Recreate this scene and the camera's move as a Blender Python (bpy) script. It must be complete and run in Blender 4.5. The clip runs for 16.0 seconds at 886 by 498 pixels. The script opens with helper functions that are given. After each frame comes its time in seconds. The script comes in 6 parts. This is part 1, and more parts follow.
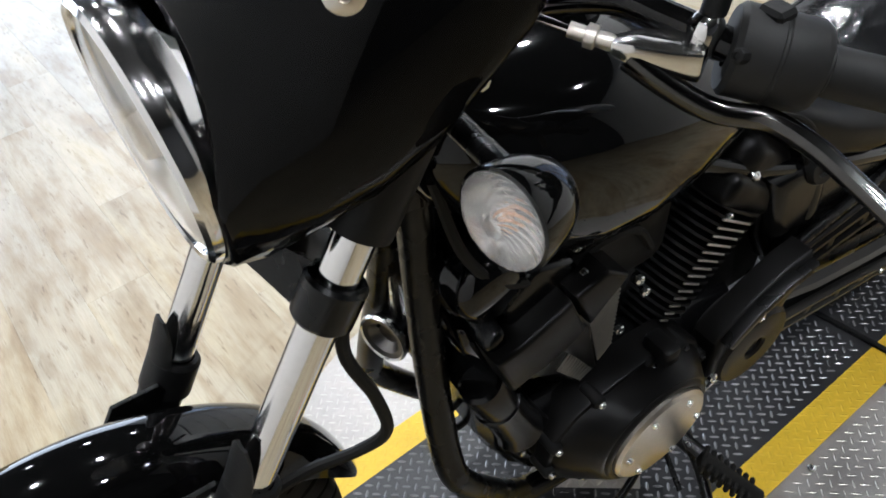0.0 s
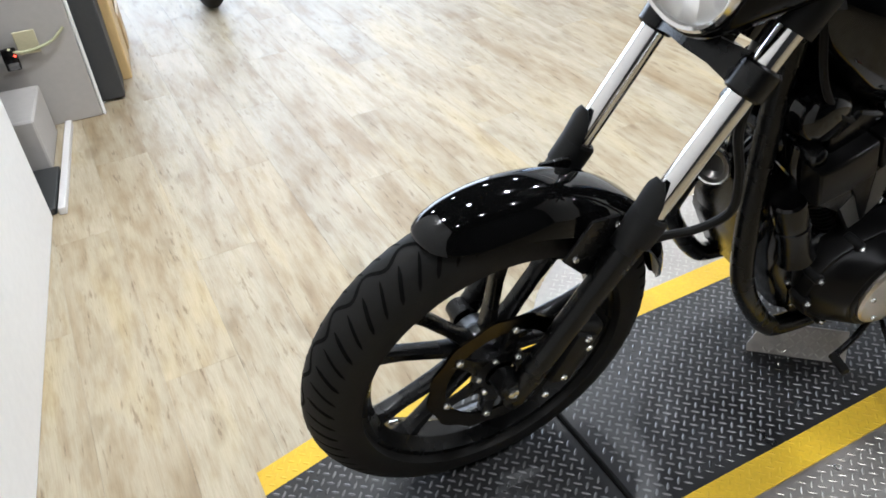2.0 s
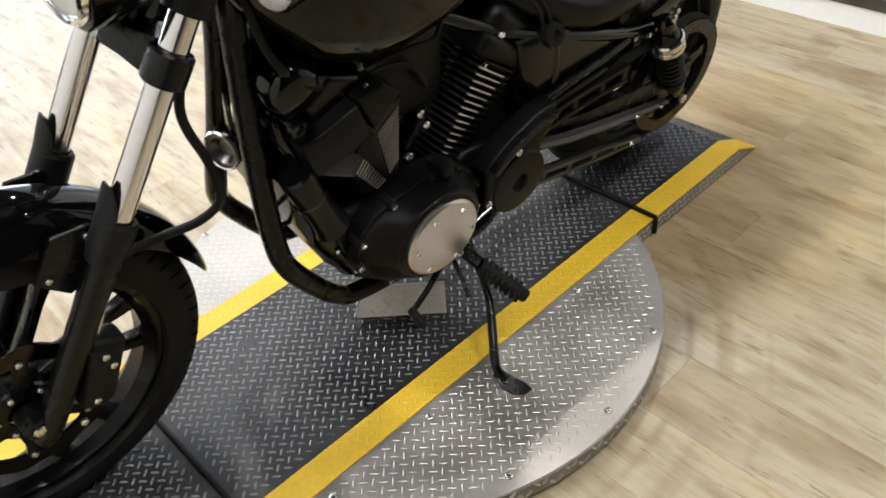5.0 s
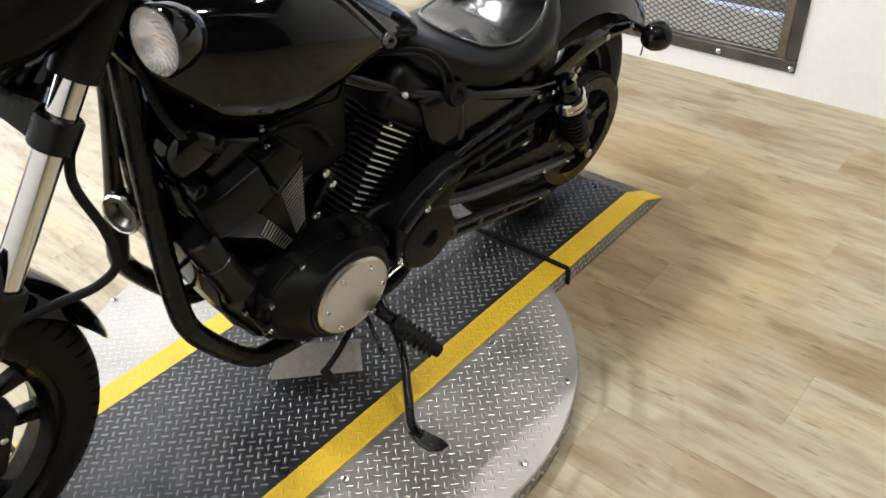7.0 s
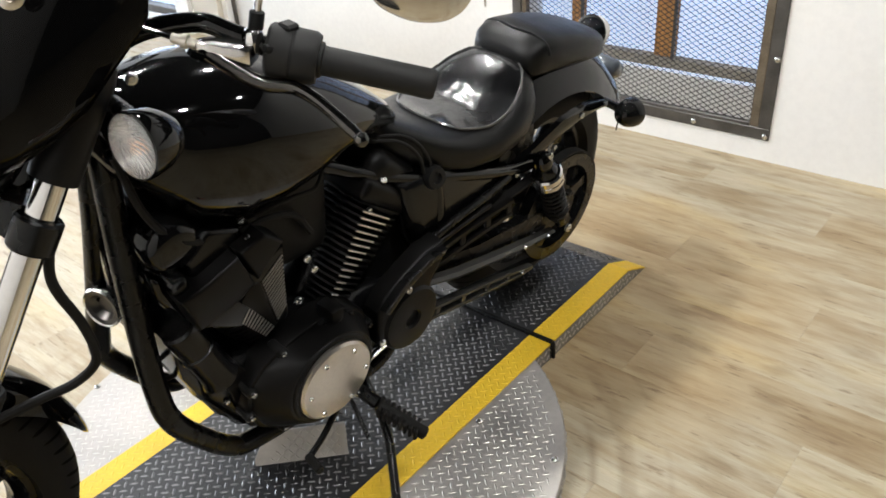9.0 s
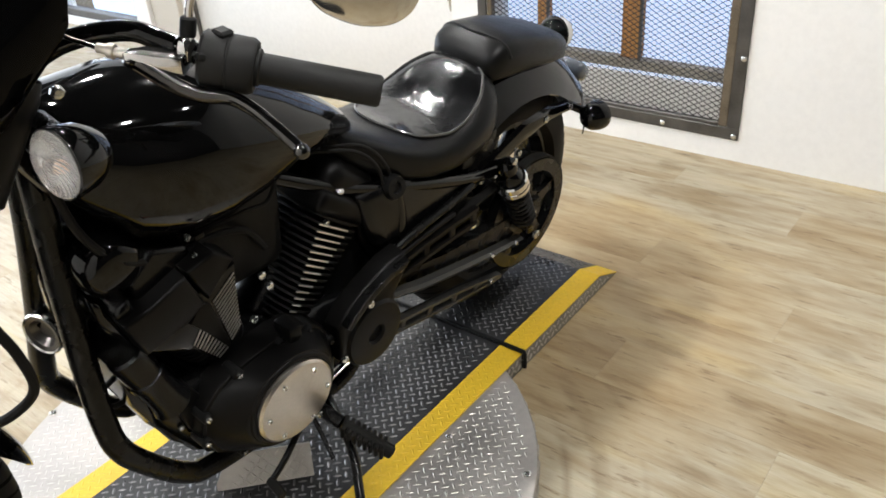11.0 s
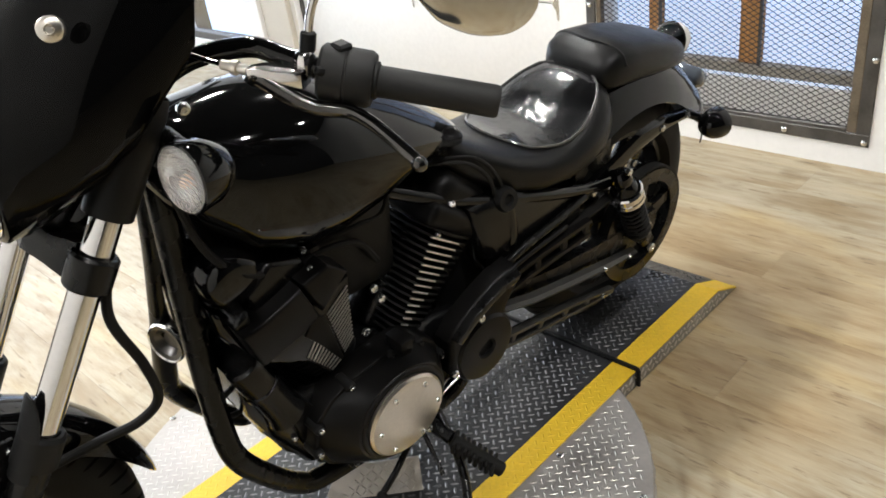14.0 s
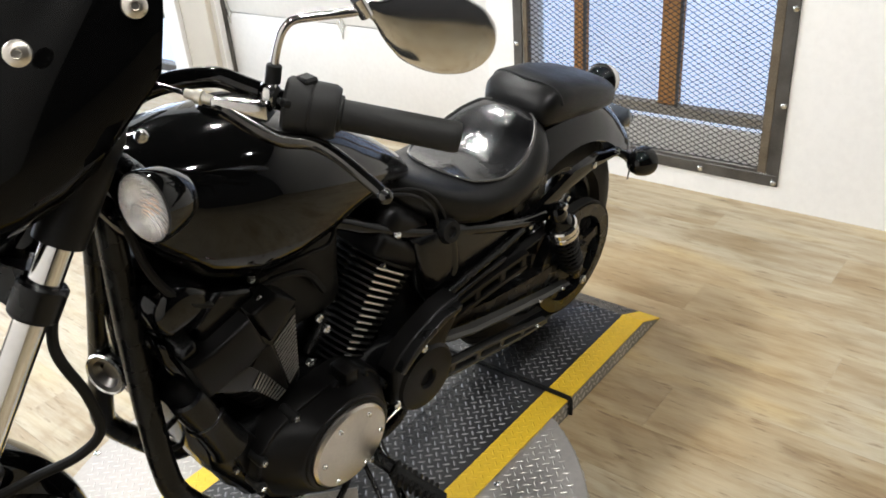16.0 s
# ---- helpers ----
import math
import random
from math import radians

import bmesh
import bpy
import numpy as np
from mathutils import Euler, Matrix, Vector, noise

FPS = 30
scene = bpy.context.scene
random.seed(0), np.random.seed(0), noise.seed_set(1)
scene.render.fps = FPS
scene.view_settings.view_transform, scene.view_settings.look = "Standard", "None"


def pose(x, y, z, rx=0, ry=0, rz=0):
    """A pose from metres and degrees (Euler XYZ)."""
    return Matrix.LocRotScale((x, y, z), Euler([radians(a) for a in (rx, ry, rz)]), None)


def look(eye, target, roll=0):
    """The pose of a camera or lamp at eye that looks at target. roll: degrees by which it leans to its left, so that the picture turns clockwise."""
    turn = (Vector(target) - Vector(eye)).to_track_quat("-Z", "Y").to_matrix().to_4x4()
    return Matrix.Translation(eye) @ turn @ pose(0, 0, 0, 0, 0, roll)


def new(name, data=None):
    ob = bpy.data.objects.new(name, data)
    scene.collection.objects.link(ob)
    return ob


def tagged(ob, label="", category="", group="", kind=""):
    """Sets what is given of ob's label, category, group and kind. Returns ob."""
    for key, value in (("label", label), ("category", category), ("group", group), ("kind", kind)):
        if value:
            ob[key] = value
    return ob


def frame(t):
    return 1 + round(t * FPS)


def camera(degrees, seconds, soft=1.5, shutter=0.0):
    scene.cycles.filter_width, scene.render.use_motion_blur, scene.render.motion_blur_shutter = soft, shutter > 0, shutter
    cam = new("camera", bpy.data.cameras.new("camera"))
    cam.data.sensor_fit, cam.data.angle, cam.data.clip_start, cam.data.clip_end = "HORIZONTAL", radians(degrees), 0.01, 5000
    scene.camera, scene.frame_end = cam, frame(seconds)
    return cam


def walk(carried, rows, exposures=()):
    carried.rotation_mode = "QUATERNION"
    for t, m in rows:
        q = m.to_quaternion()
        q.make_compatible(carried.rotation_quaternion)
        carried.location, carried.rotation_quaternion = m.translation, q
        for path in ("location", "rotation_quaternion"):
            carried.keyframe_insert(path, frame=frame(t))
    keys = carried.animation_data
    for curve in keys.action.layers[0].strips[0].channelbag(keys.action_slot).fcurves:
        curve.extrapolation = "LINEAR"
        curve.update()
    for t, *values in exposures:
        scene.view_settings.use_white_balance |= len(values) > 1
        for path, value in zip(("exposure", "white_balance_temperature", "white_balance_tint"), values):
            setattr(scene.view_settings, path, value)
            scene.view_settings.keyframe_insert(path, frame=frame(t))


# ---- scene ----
cam = camera(58.0, 16.0, 1.7, 0.1)
PATH = [
    (0, (-0.638, -0.655, 1.343), (0.16, 0.676, 0.081), -10.3),
    (0.5, (-0.766, -0.688, 1.357), (0.012, 0.62, 0.057), -8.7),
    (1, (-1.008, -0.753, 1.364), (-0.241, 0.537, 0.042), -6.1),
    (1.5, (-1.192, -0.847, 1.361), (-0.49, 0.531, 0.093), -5.4),
    (2, (-1.262, -0.855, 1.363), (-0.605, 0.611, 0.172), -5.2),
    (2.5, (-1.267, -0.88, 1.352), (-0.593, 0.587, 0.171), -4.5),
    (3, (-1.24, -0.892, 1.33), (-0.664, 0.556, 0.077), -6.1),
    (3.5, (-1.124, -0.947, 1.338), (-0.588, 0.502, 0.068), -7.2),
    (4, (-0.967, -1.0, 1.308), (-0.304, 0.296, -0.064), -4.9),
    (4.5, (-0.902, -1.047, 1.305), (-0.066, 0.189, -0.027), -4.1),
    (5, (-0.839, -1.087, 1.324), (0.171, 0.073, 0.046), -5.5),
    (5.2, (-0.829, -1.104, 1.312), (0.239, -0.012, 0.021), -5.3),
    (7.3, (-0.808, -1.131, 1.334), (0.392, -0.024, 0.179), -3.5),
    (7.5, (-0.81, -1.138, 1.338), (0.398, -0.022, 0.199), -3.3),
    (8, (-0.805, -1.136, 1.343), (0.419, -0.054, 0.189), -2.6),
    (8.5, (-0.798, -1.144, 1.361), (0.451, 0.001, 0.298), -4.7),
    (9, (-0.788, -1.132, 1.361), (0.488, -0.005, 0.311), -4.2),
    (9.2, (-0.784, -1.137, 1.357), (0.506, -0.022, 0.312), -4.3),
    (11.3, (-0.727, -1.12, 1.34), (0.593, -0.033, 0.303), -4.7),
    (11.5, (-0.735, -1.109, 1.344), (0.596, -0.006, 0.337), -4.3),
    (12, (-0.764, -1.101, 1.344), (0.616, -0.038, 0.362), -4.5),
    (12.5, (-0.766, -1.095, 1.326), (0.59, -0.041, 0.302), -5.8),
    (13, (-0.731, -1.083, 1.311), (0.506, 0.072, 0.244), -7.6),
    (13.5, (-0.71, -1.08, 1.318), (0.455, 0.211, 0.329), -7.5),
    (14, (-0.723, -1.095, 1.331), (0.441, 0.195, 0.341), -8.8),
    (14.5, (-0.748, -1.107, 1.34), (0.473, 0.138, 0.36), -8.9),
    (15, (-0.758, -1.113, 1.346), (0.53, 0.101, 0.414), -10.0),
    (15.5, (-0.763, -1.101, 1.358), (0.576, 0.05, 0.42), -6.8),
    (16, (-0.771, -1.069, 1.348), (0.562, 0.083, 0.403), -4.8),
]
# the camera's own exposure and white balance: cooler while it looks at the front wheel
LIGHT = [(0, -0.43, 5750, 10), (3.2, -0.38, 5800, 10), (5.0, -0.30, 6200, 10), (9, -0.29, 6200, 10), (16, -0.28, 6250, 10)]
walk(cam, [(t, look(eye, target, roll)) for t, eye, target, roll in PATH], LIGHT)

# ---- world and light ----
world = bpy.data.worlds.new("world")
scene.world = world
world.use_nodes = True
wn = world.node_tree.nodes
sky = wn.new("ShaderNodeTexSky")
sky.sky_type, sky.sun_disc, sky.sun_elevation, sky.sun_rotation = "NISHITA", False, radians(35), radians(60)
world.node_tree.links.new(sky.outputs[0], wn["Background"].inputs[0])
wn["Background"].inputs[1].default_value = 0.1
LAMP_W = 33.0


def ceiling_lamp(x, y, z, watts, size=0.16, sy=None):
    d = bpy.data.lights.new("ceiling_lamp", "AREA")
    d.energy, d.color = watts, (1.0, 0.965, 0.905)
    d.shape, d.size, d.size_y = "RECTANGLE", size, sy or size
    ob = new("lamp_light", d)
    ob.matrix_world = pose(x, y, z)
    return ob


# ---- materials ----
def mat(name, col, rough=0.5, metal=0.0, var=0.15, scale=8.0, bump=0.0, bscale=200.0, coat=0.0, spec=0.5, rvar=0.1, fine=0.08, stretch=(1, 1, 1), rnd=0.0):
    m = bpy.data.materials.new(name)
    m.use_nodes = True
    nt = m.node_tree
    n, l = nt.nodes, nt.links
    b = n["Principled BSDF"]
    tc = n.new("ShaderNodeTexCoord")
    mp = n.new("ShaderNodeMapping")
    mp.inputs["Scale"].default_value = stretch
    l.new(tc.outputs["Object"], mp.inputs[0])
    n1, n2 = n.new("ShaderNodeTexNoise"), n.new("ShaderNodeTexNoise")
    n1.inputs["Scale"].default_value, n1.inputs["Detail"].default_value = scale, 5
    n2.inputs["Scale"].default_value, n2.inputs["Detail"].default_value = scale * 14, 3
    l.new(mp.outputs[0], n1.inputs[0]), l.new(mp.outputs[0], n2.inputs[0])
    mx = n.new("ShaderNodeMath")
    mx.operation = "MULTIPLY_ADD"
    mx.inputs[1].default_value = fine / max(var, 1e-4)
    l.new(n2.outputs[0], mx.inputs[0]), l.new(n1.outputs[0], mx.inputs[2])
    ramp = n.new("ShaderNodeMapRange")
    ramp.inputs[1].default_value, ramp.inputs[2].default_value = 0.3, 0.75 + fine / max(var, 1e-4) * 0.5
    ramp.inputs[3].default_value, ramp.inputs[4].default_value = 1 - var, 1 + var
    l.new(mx.outputs[0], ramp.inputs[0])
    fac = ramp.outputs[0]
    if rnd:
        oi = n.new("ShaderNodeObjectInfo")
        mr = n.new("ShaderNodeMapRange")
        mr.inputs[3].default_value, mr.inputs[4].default_value = 1 - rnd, 1 + rnd
        l.new(oi.outputs["Random"], mr.inputs[0])
        mm = n.new("ShaderNodeMath")
        mm.operation = "MULTIPLY"
        l.new(fac, mm.inputs[0]), l.new(mr.outputs[0], mm.inputs[1])
        fac = mm.outputs[0]
    sc = n.new("ShaderNodeVectorMath")
    sc.operation = "SCALE"
    sc.inputs[0].default_value = col
    l.new(fac, sc.inputs["Scale"])
    l.new(sc.outputs[0], b.inputs["Base Color"])
    rr = n.new("ShaderNodeMapRange")
    rr.inputs[1].default_value, rr.inputs[2].default_value = 0.3, 0.7
    rr.inputs[3].default_value, rr.inputs[4].default_value = max(0.02, rough - rvar * rough), min(1, rough + rvar * rough)
    l.new(n1.outputs[0], rr.inputs[0])
    l.new(rr.outputs[0], b.inputs["Roughness"])
    b.inputs["Metallic"].default_value = metal
    b.inputs["Specular IOR Level"].default_value = spec
    if coat:
        b.inputs["Coat Weight"].default_value, b.inputs["Coat Roughness"].default_value = coat, 0.03
    if bump:
        nb = n.new("ShaderNodeTexNoise")
        nb.inputs["Scale"].default_value, nb.inputs["Detail"].default_value = bscale, 3
        l.new(mp.outputs[0], nb.inputs[0])
        bp = n.new("ShaderNodeBump")
        bp.inputs["Strength"].default_value, bp.inputs["Distance"].default_value = bump, 0.002
        l.new(nb.outputs[0], bp.inputs["Height"])
        l.new(bp.outputs[0], b.inputs["Normal"])
    return m


def glow(name, col, strength):
    m = bpy.data.materials.new(name)
    m.use_nodes = True
    b = m.node_tree.nodes["Principled BSDF"]
    b.inputs["Base Color"].default_value = (*col, 1)
    b.inputs["Emission Color"].default_value = (*col, 1)
    b.inputs["Emission Strength"].default_value = strength
    return m


def glass(name, col=(1, 1, 1), rough=0.0, ior=1.45):
    m = bpy.data.materials.new(name)
    m.use_nodes = True
    b = m.node_tree.nodes["Principled BSDF"]
    b.inputs["Base Color"].default_value = (*col, 1)
    b.inputs["Roughness"].default_value = rough
    b.inputs["Transmission Weight"].default_value = 1.0
    b.inputs["IOR"].default_value = ior
    return m


M_PAINT = mat("gloss_black_paint", (0.0018, 0.0018, 0.0018), 0.06, var=0.2, coat=0.45, rvar=0.3, spec=0.1)
M_SATIN = mat("satin_black", (0.0035, 0.0035, 0.0035), 0.27, var=0.25, scale=20, bump=0.05, spec=0.25)
M_MATTE = mat("matte_black", (0.006, 0.006, 0.006), 0.5, var=0.3, scale=25, bump=0.1, spec=0.2)
# copy of the gloss black with a weaker coat, to darken the fairing's reflections
M_FAIR = mat("fairing_dimmed_gloss", (0.0018, 0.0018, 0.0018), 0.09, var=0.2, coat=0.12, rvar=0.3, spec=0.05)
M_RUBBER = mat("tyre_rubber", (0.010, 0.0096, 0.009), 0.6, var=0.3, scale=15, bump=0.15, spec=0.14)
# near black: the shade inside the tread grooves is put into this colour
M_GROOVE = mat("tyre_groove_shade", (0.002, 0.002, 0.002), 0.9, spec=0.1)
M_GRIP = mat("grip_rubber", (0.011, 0.0108, 0.0102), 0.6, var=0.2, bump=0.1, spec=0.3)
M_CHROME = mat("chrome", (0.66, 0.65, 0.64), 0.11, 1.0, var=0.05, rvar=0.5)
M_ALU = mat("brushed_aluminium", (0.62, 0.58, 0.52), 0.32, 1.0, var=0.12, scale=12)
M_FINEDGE = mat("machined_fin_edge", (0.72, 0.70, 0.66), 0.3, 1.0, var=0.1)
M_BOLT = mat("zinc_bolt", (0.6, 0.6, 0.58), 0.25, 1.0, var=0.2, scale=60)
M_LEATHER = mat("black_vinyl_seat", (0.0045, 0.0045, 0.0045), 0.34, var=0.2, scale=30, bump=0.2, bscale=450, spec=0.2)
M_PATENT = mat("glossy_seat_insert", (0.006, 0.006, 0.0065), 0.2, var=0.6, scale=9, bump=0.7, bscale=55, rvar=0.6, spec=0.45, coat=0.3)
M_LENS = mat("clear_signal_lens", (0.62, 0.60, 0.57), 0.12, var=0.1, scale=40, coat=0.6)
M_PRISM = glass("prismatic_signal_lens", (0.97, 0.96, 0.95), 0.16)
M_PRISM.node_tree.nodes["Principled BSDF"].inputs["Transmission Weight"].default_value = 0.94
M_PLATE = mat("black_tread_plate", (0.021, 0.021, 0.022), 0.40, 0.0, var=0.35, scale=5, rvar=0.35, bump=0.1)
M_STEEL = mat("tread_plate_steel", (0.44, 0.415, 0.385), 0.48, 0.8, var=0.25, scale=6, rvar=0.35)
M_YELLOW = mat("yellow_floor_paint", (0.68, 0.44, 0.02), 0.48, var=0.2, scale=8, fine=0.12)
M_WALL = mat("white_wall_paint", (0.80, 0.79, 0.77), 0.7, var=0.04, scale=3, bump=0.05)
M_FRAME = mat("raw_steel_frame", (0.10, 0.095, 0.09), 0.45, 0.7, var=0.4, scale=10)
M_WOOD = mat("window_wood", (0.42, 0.20, 0.06), 0.5, var=0.3, scale=4, stretch=(8, 8, 1))
M_CEIL = mat("black_ceiling_paint", (0.022, 0.022, 0.022), 0.9, var=0.2, spec=0.1)

# ---- mesh helpers ----


def link_bm(name, bm, material, smooth=True, auto=35):
    me = bpy.data.meshes.new(name)
    bmesh.ops.recalc_face_normals(bm, faces=bm.faces)
    for f in bm.faces:
        f.smooth = smooth
    for e in bm.edges:
        if len(e.link_faces) == 2 and e.calc_face_angle(0) > radians(auto):
            e.smooth = False
    bm.to_mesh(me)
    bm.free()
    for m in material if isinstance(material, (list, tuple)) else [material]:
        me.materials.append(m)
    return me


def part(name, bm, material, parent=None, label="", smooth=True, auto=35):
    ob = new(name, link_bm(name, bm, material, smooth, auto))
    if parent:
        ob.parent = parent
    if label:
        tagged(ob, label)
    return ob


def thing(name, label, category, m=None, group="", kind=""):
    ob = new(name)
    ob.empty_display_size = 0.05
    if m is not None:
        ob.matrix_basis = m
    return tagged(ob, label, category, group, kind)


def box(bm, c, s, bevel=0.0, rot=None, seg=2):
    """A box of centre c and sizes s, bevelled, turned about its centre."""
    m = Matrix.Translation(c) @ (rot.to_4x4() if rot else Matrix()) @ Matrix.Diagonal((*s, 1))
    r = bmesh.ops.create_cube(bm, size=1, matrix=m)
    if bevel:
        es = list({e for v in r["verts"] for e in v.link_edges})
        bmesh.ops.bevel(bm, geom=es, offset=bevel, segments=seg, profile=0.5, affect="EDGES")
    return bm


def lathe(bm, prof, p0, axis, seg=32, closed=False, start=0.0, end=360.0):
    """Turns (along, radius) pairs about the axis through p0."""
    a = Vector(axis).normalized()
    u = a.orthogonal().normalized()
    w = a.cross(u)
    full = end - start >= 359.9
    k = seg if full else seg + 1
    rings = []
    for i in range(k):
        t = radians(start + (end - start) * i / seg)
        d = u * math.cos(t) + w * math.sin(t)
        rings.append([bm.verts.new(Vector(p0) + a * h + d * max(r, 1e-5)) for h, r in prof])
    n = len(prof)
    for i in range(seg):
        A, B = rings[i], rings[(i + 1) % k]
        for j in range(n if closed else n - 1):
            bm.faces.new((A[j], A[(j + 1) % n], B[(j + 1) % n], B[j]))
    bmesh.ops.remove_doubles(bm, verts=[v for r in rings for v in r], dist=2e-5)
    return bm


def rod(bm, p0, p1, r, seg=16, r1=None, bevel=0.0):
    p0, p1 = Vector(p0), Vector(p1)
    L = (p1 - p0).length
    r1 = r if r1 is None else r1
    b = min(bevel, L / 3)
    pr = [(0, 0), (0, r - b), (b, r), (L - b, r1), (L, r1 - b), (L, 0)] if b else [(0, 0), (0, r), (L, r1), (L, 0)]
    return lathe(bm, pr, p0, p1 - p0, seg)


def spline(pts, n=8):
    """A smooth run through pts (Catmull-Rom)."""
    P = [Vector(p) for p in pts]
    P = [2 * P[0] - P[1]] + P + [2 * P[-1] - P[-2]]
    out = []
    for i in range(1, len(P) - 2):
        a, b, c, d = P[i - 1:i + 3]
        for k in range(n):
            t = k / n
            out.append(0.5 * (2 * b + (c - a) * t + (2 * a - 5 * b + 4 * c - d) * t * t + (3 * b - a - 3 * c + d) * t ** 3))
    out.append(P[-2])
    return out


def pipe(bm, pts, r, seg=12, n=8, smooth=True, rs=None):
    """A round bar along pts; rs: radii at the ends."""
    P = spline(pts, n) if smooth else [Vector(p) for p in pts]
    up = (P[1] - P[0]).orthogonal().normalized()
    rings = []
    for i, p in enumerate(P):
        d = (P[min(i + 1, len(P) - 1)] - P[max(i - 1, 0)]).normalized()
        up = (up - d * up.dot(d)).normalized()
        w = d.cross(up)
        q = r if rs is None else rs[0] + (rs[1] - rs[0]) * i / (len(P) - 1)
        rings.append([bm.verts.new(p + (up * math.cos(t) + w * math.sin(t)) * q) for t in (2 * math.pi * k / seg for k in range(seg))])
    for A, B in zip(rings, rings[1:]):
        for k in range(seg):
            bm.faces.new((A[k], A[(k + 1) % seg], B[(k + 1) % seg], B[k]))
    bm.faces.new(rings[0][::-1]), bm.faces.new(rings[-1])
    return bm


def loft(bm, sections, cap=True, closed=True):
    """Joins rings of points, all with the same count."""
    R = [[bm.verts.new(p) for p in s] for s in sections]
    n = len(R[0])
    for A, B in zip(R, R[1:]):
        for k in range(n if closed else n - 1):
            bm.faces.new((A[k], A[(k + 1) % n], B[(k + 1) % n], B[k]))
    if cap:
        bm.faces.new(R[0][::-1]), bm.faces.new(R[-1])
    return bm


def slab(bm, outline, thick, m=None, bevel=0.0, seg=2):
    """A plate: outline points (x, z) in the plane y = 0, thick towards -y."""
    a = [bm.verts.new((x, 0, z)) for x, z in outline]
    b = [bm.verts.new((x, -thick, z)) for x, z in outline]
    n = len(a)
    fs = [bm.faces.new(a), bm.faces.new(b[::-1])] + [bm.faces.new((a[k], b[k], b[(k + 1) % n], a[(k + 1) % n])) for k in range(n)]
    bmesh.ops.recalc_face_normals(bm, faces=fs)
    if bevel:
        es = [bm.edges.get((b[k], b[(k + 1) % n])) for k in range(n)]
        bmesh.ops.bevel(bm, geom=es, offset=bevel, segments=seg, profile=0.5, affect="EDGES")
    if m is not None:
        bmesh.ops.transform(bm, matrix=m, verts=list({v for f in bm.faces if f.is_valid for v in f.verts}))
    return bm


# ---- the room ----
def structure(name, bm, material, label=""):
    return tagged(part(name, bm, material, None, label, smooth=False), "", "", "", "structure")


WALL_X = 2.012
WIN = (-0.245, 0.80, 0.127, 2.05)
DOOR = (0.985, 2.885, -0.005, 2.35)
NWIN = (3.40, 4.40, 0.05, 2.05)
H = 2.9


def coords(nt, scale, rnd=False):
    """World position, shifted by a random amount for each piece."""
    n, l = nt.nodes, nt.links
    g = n.new("ShaderNodeNewGeometry")
    out = g.outputs["Position"]
    if rnd:
        oi = n.new("ShaderNodeObjectInfo")
        m = n.new("ShaderNodeVectorMath")
        m.operation = "MULTIPLY_ADD"
        cx = n.new("ShaderNodeCombineXYZ")
        for k in range(3):
            l.new(oi.outputs["Random"], cx.inputs[k])
        l.new(cx.outputs[0], m.inputs[0])
        m.inputs[1].default_value = (37.0, 53.0, 11.0)
        l.new(out, m.inputs[2])
        out = m.outputs[0]
    mp = n.new("ShaderNodeMapping")
    mp.inputs["Scale"].default_value = scale
    l.new(out, mp.inputs[0])
    return mp.outputs[0]


def arcs_off(nodes):
    """A plain white colour."""
    w = nodes.new("ShaderNodeRGB")
    w.outputs[0].default_value = (1, 1, 1, 1)
    return w.outputs[0]


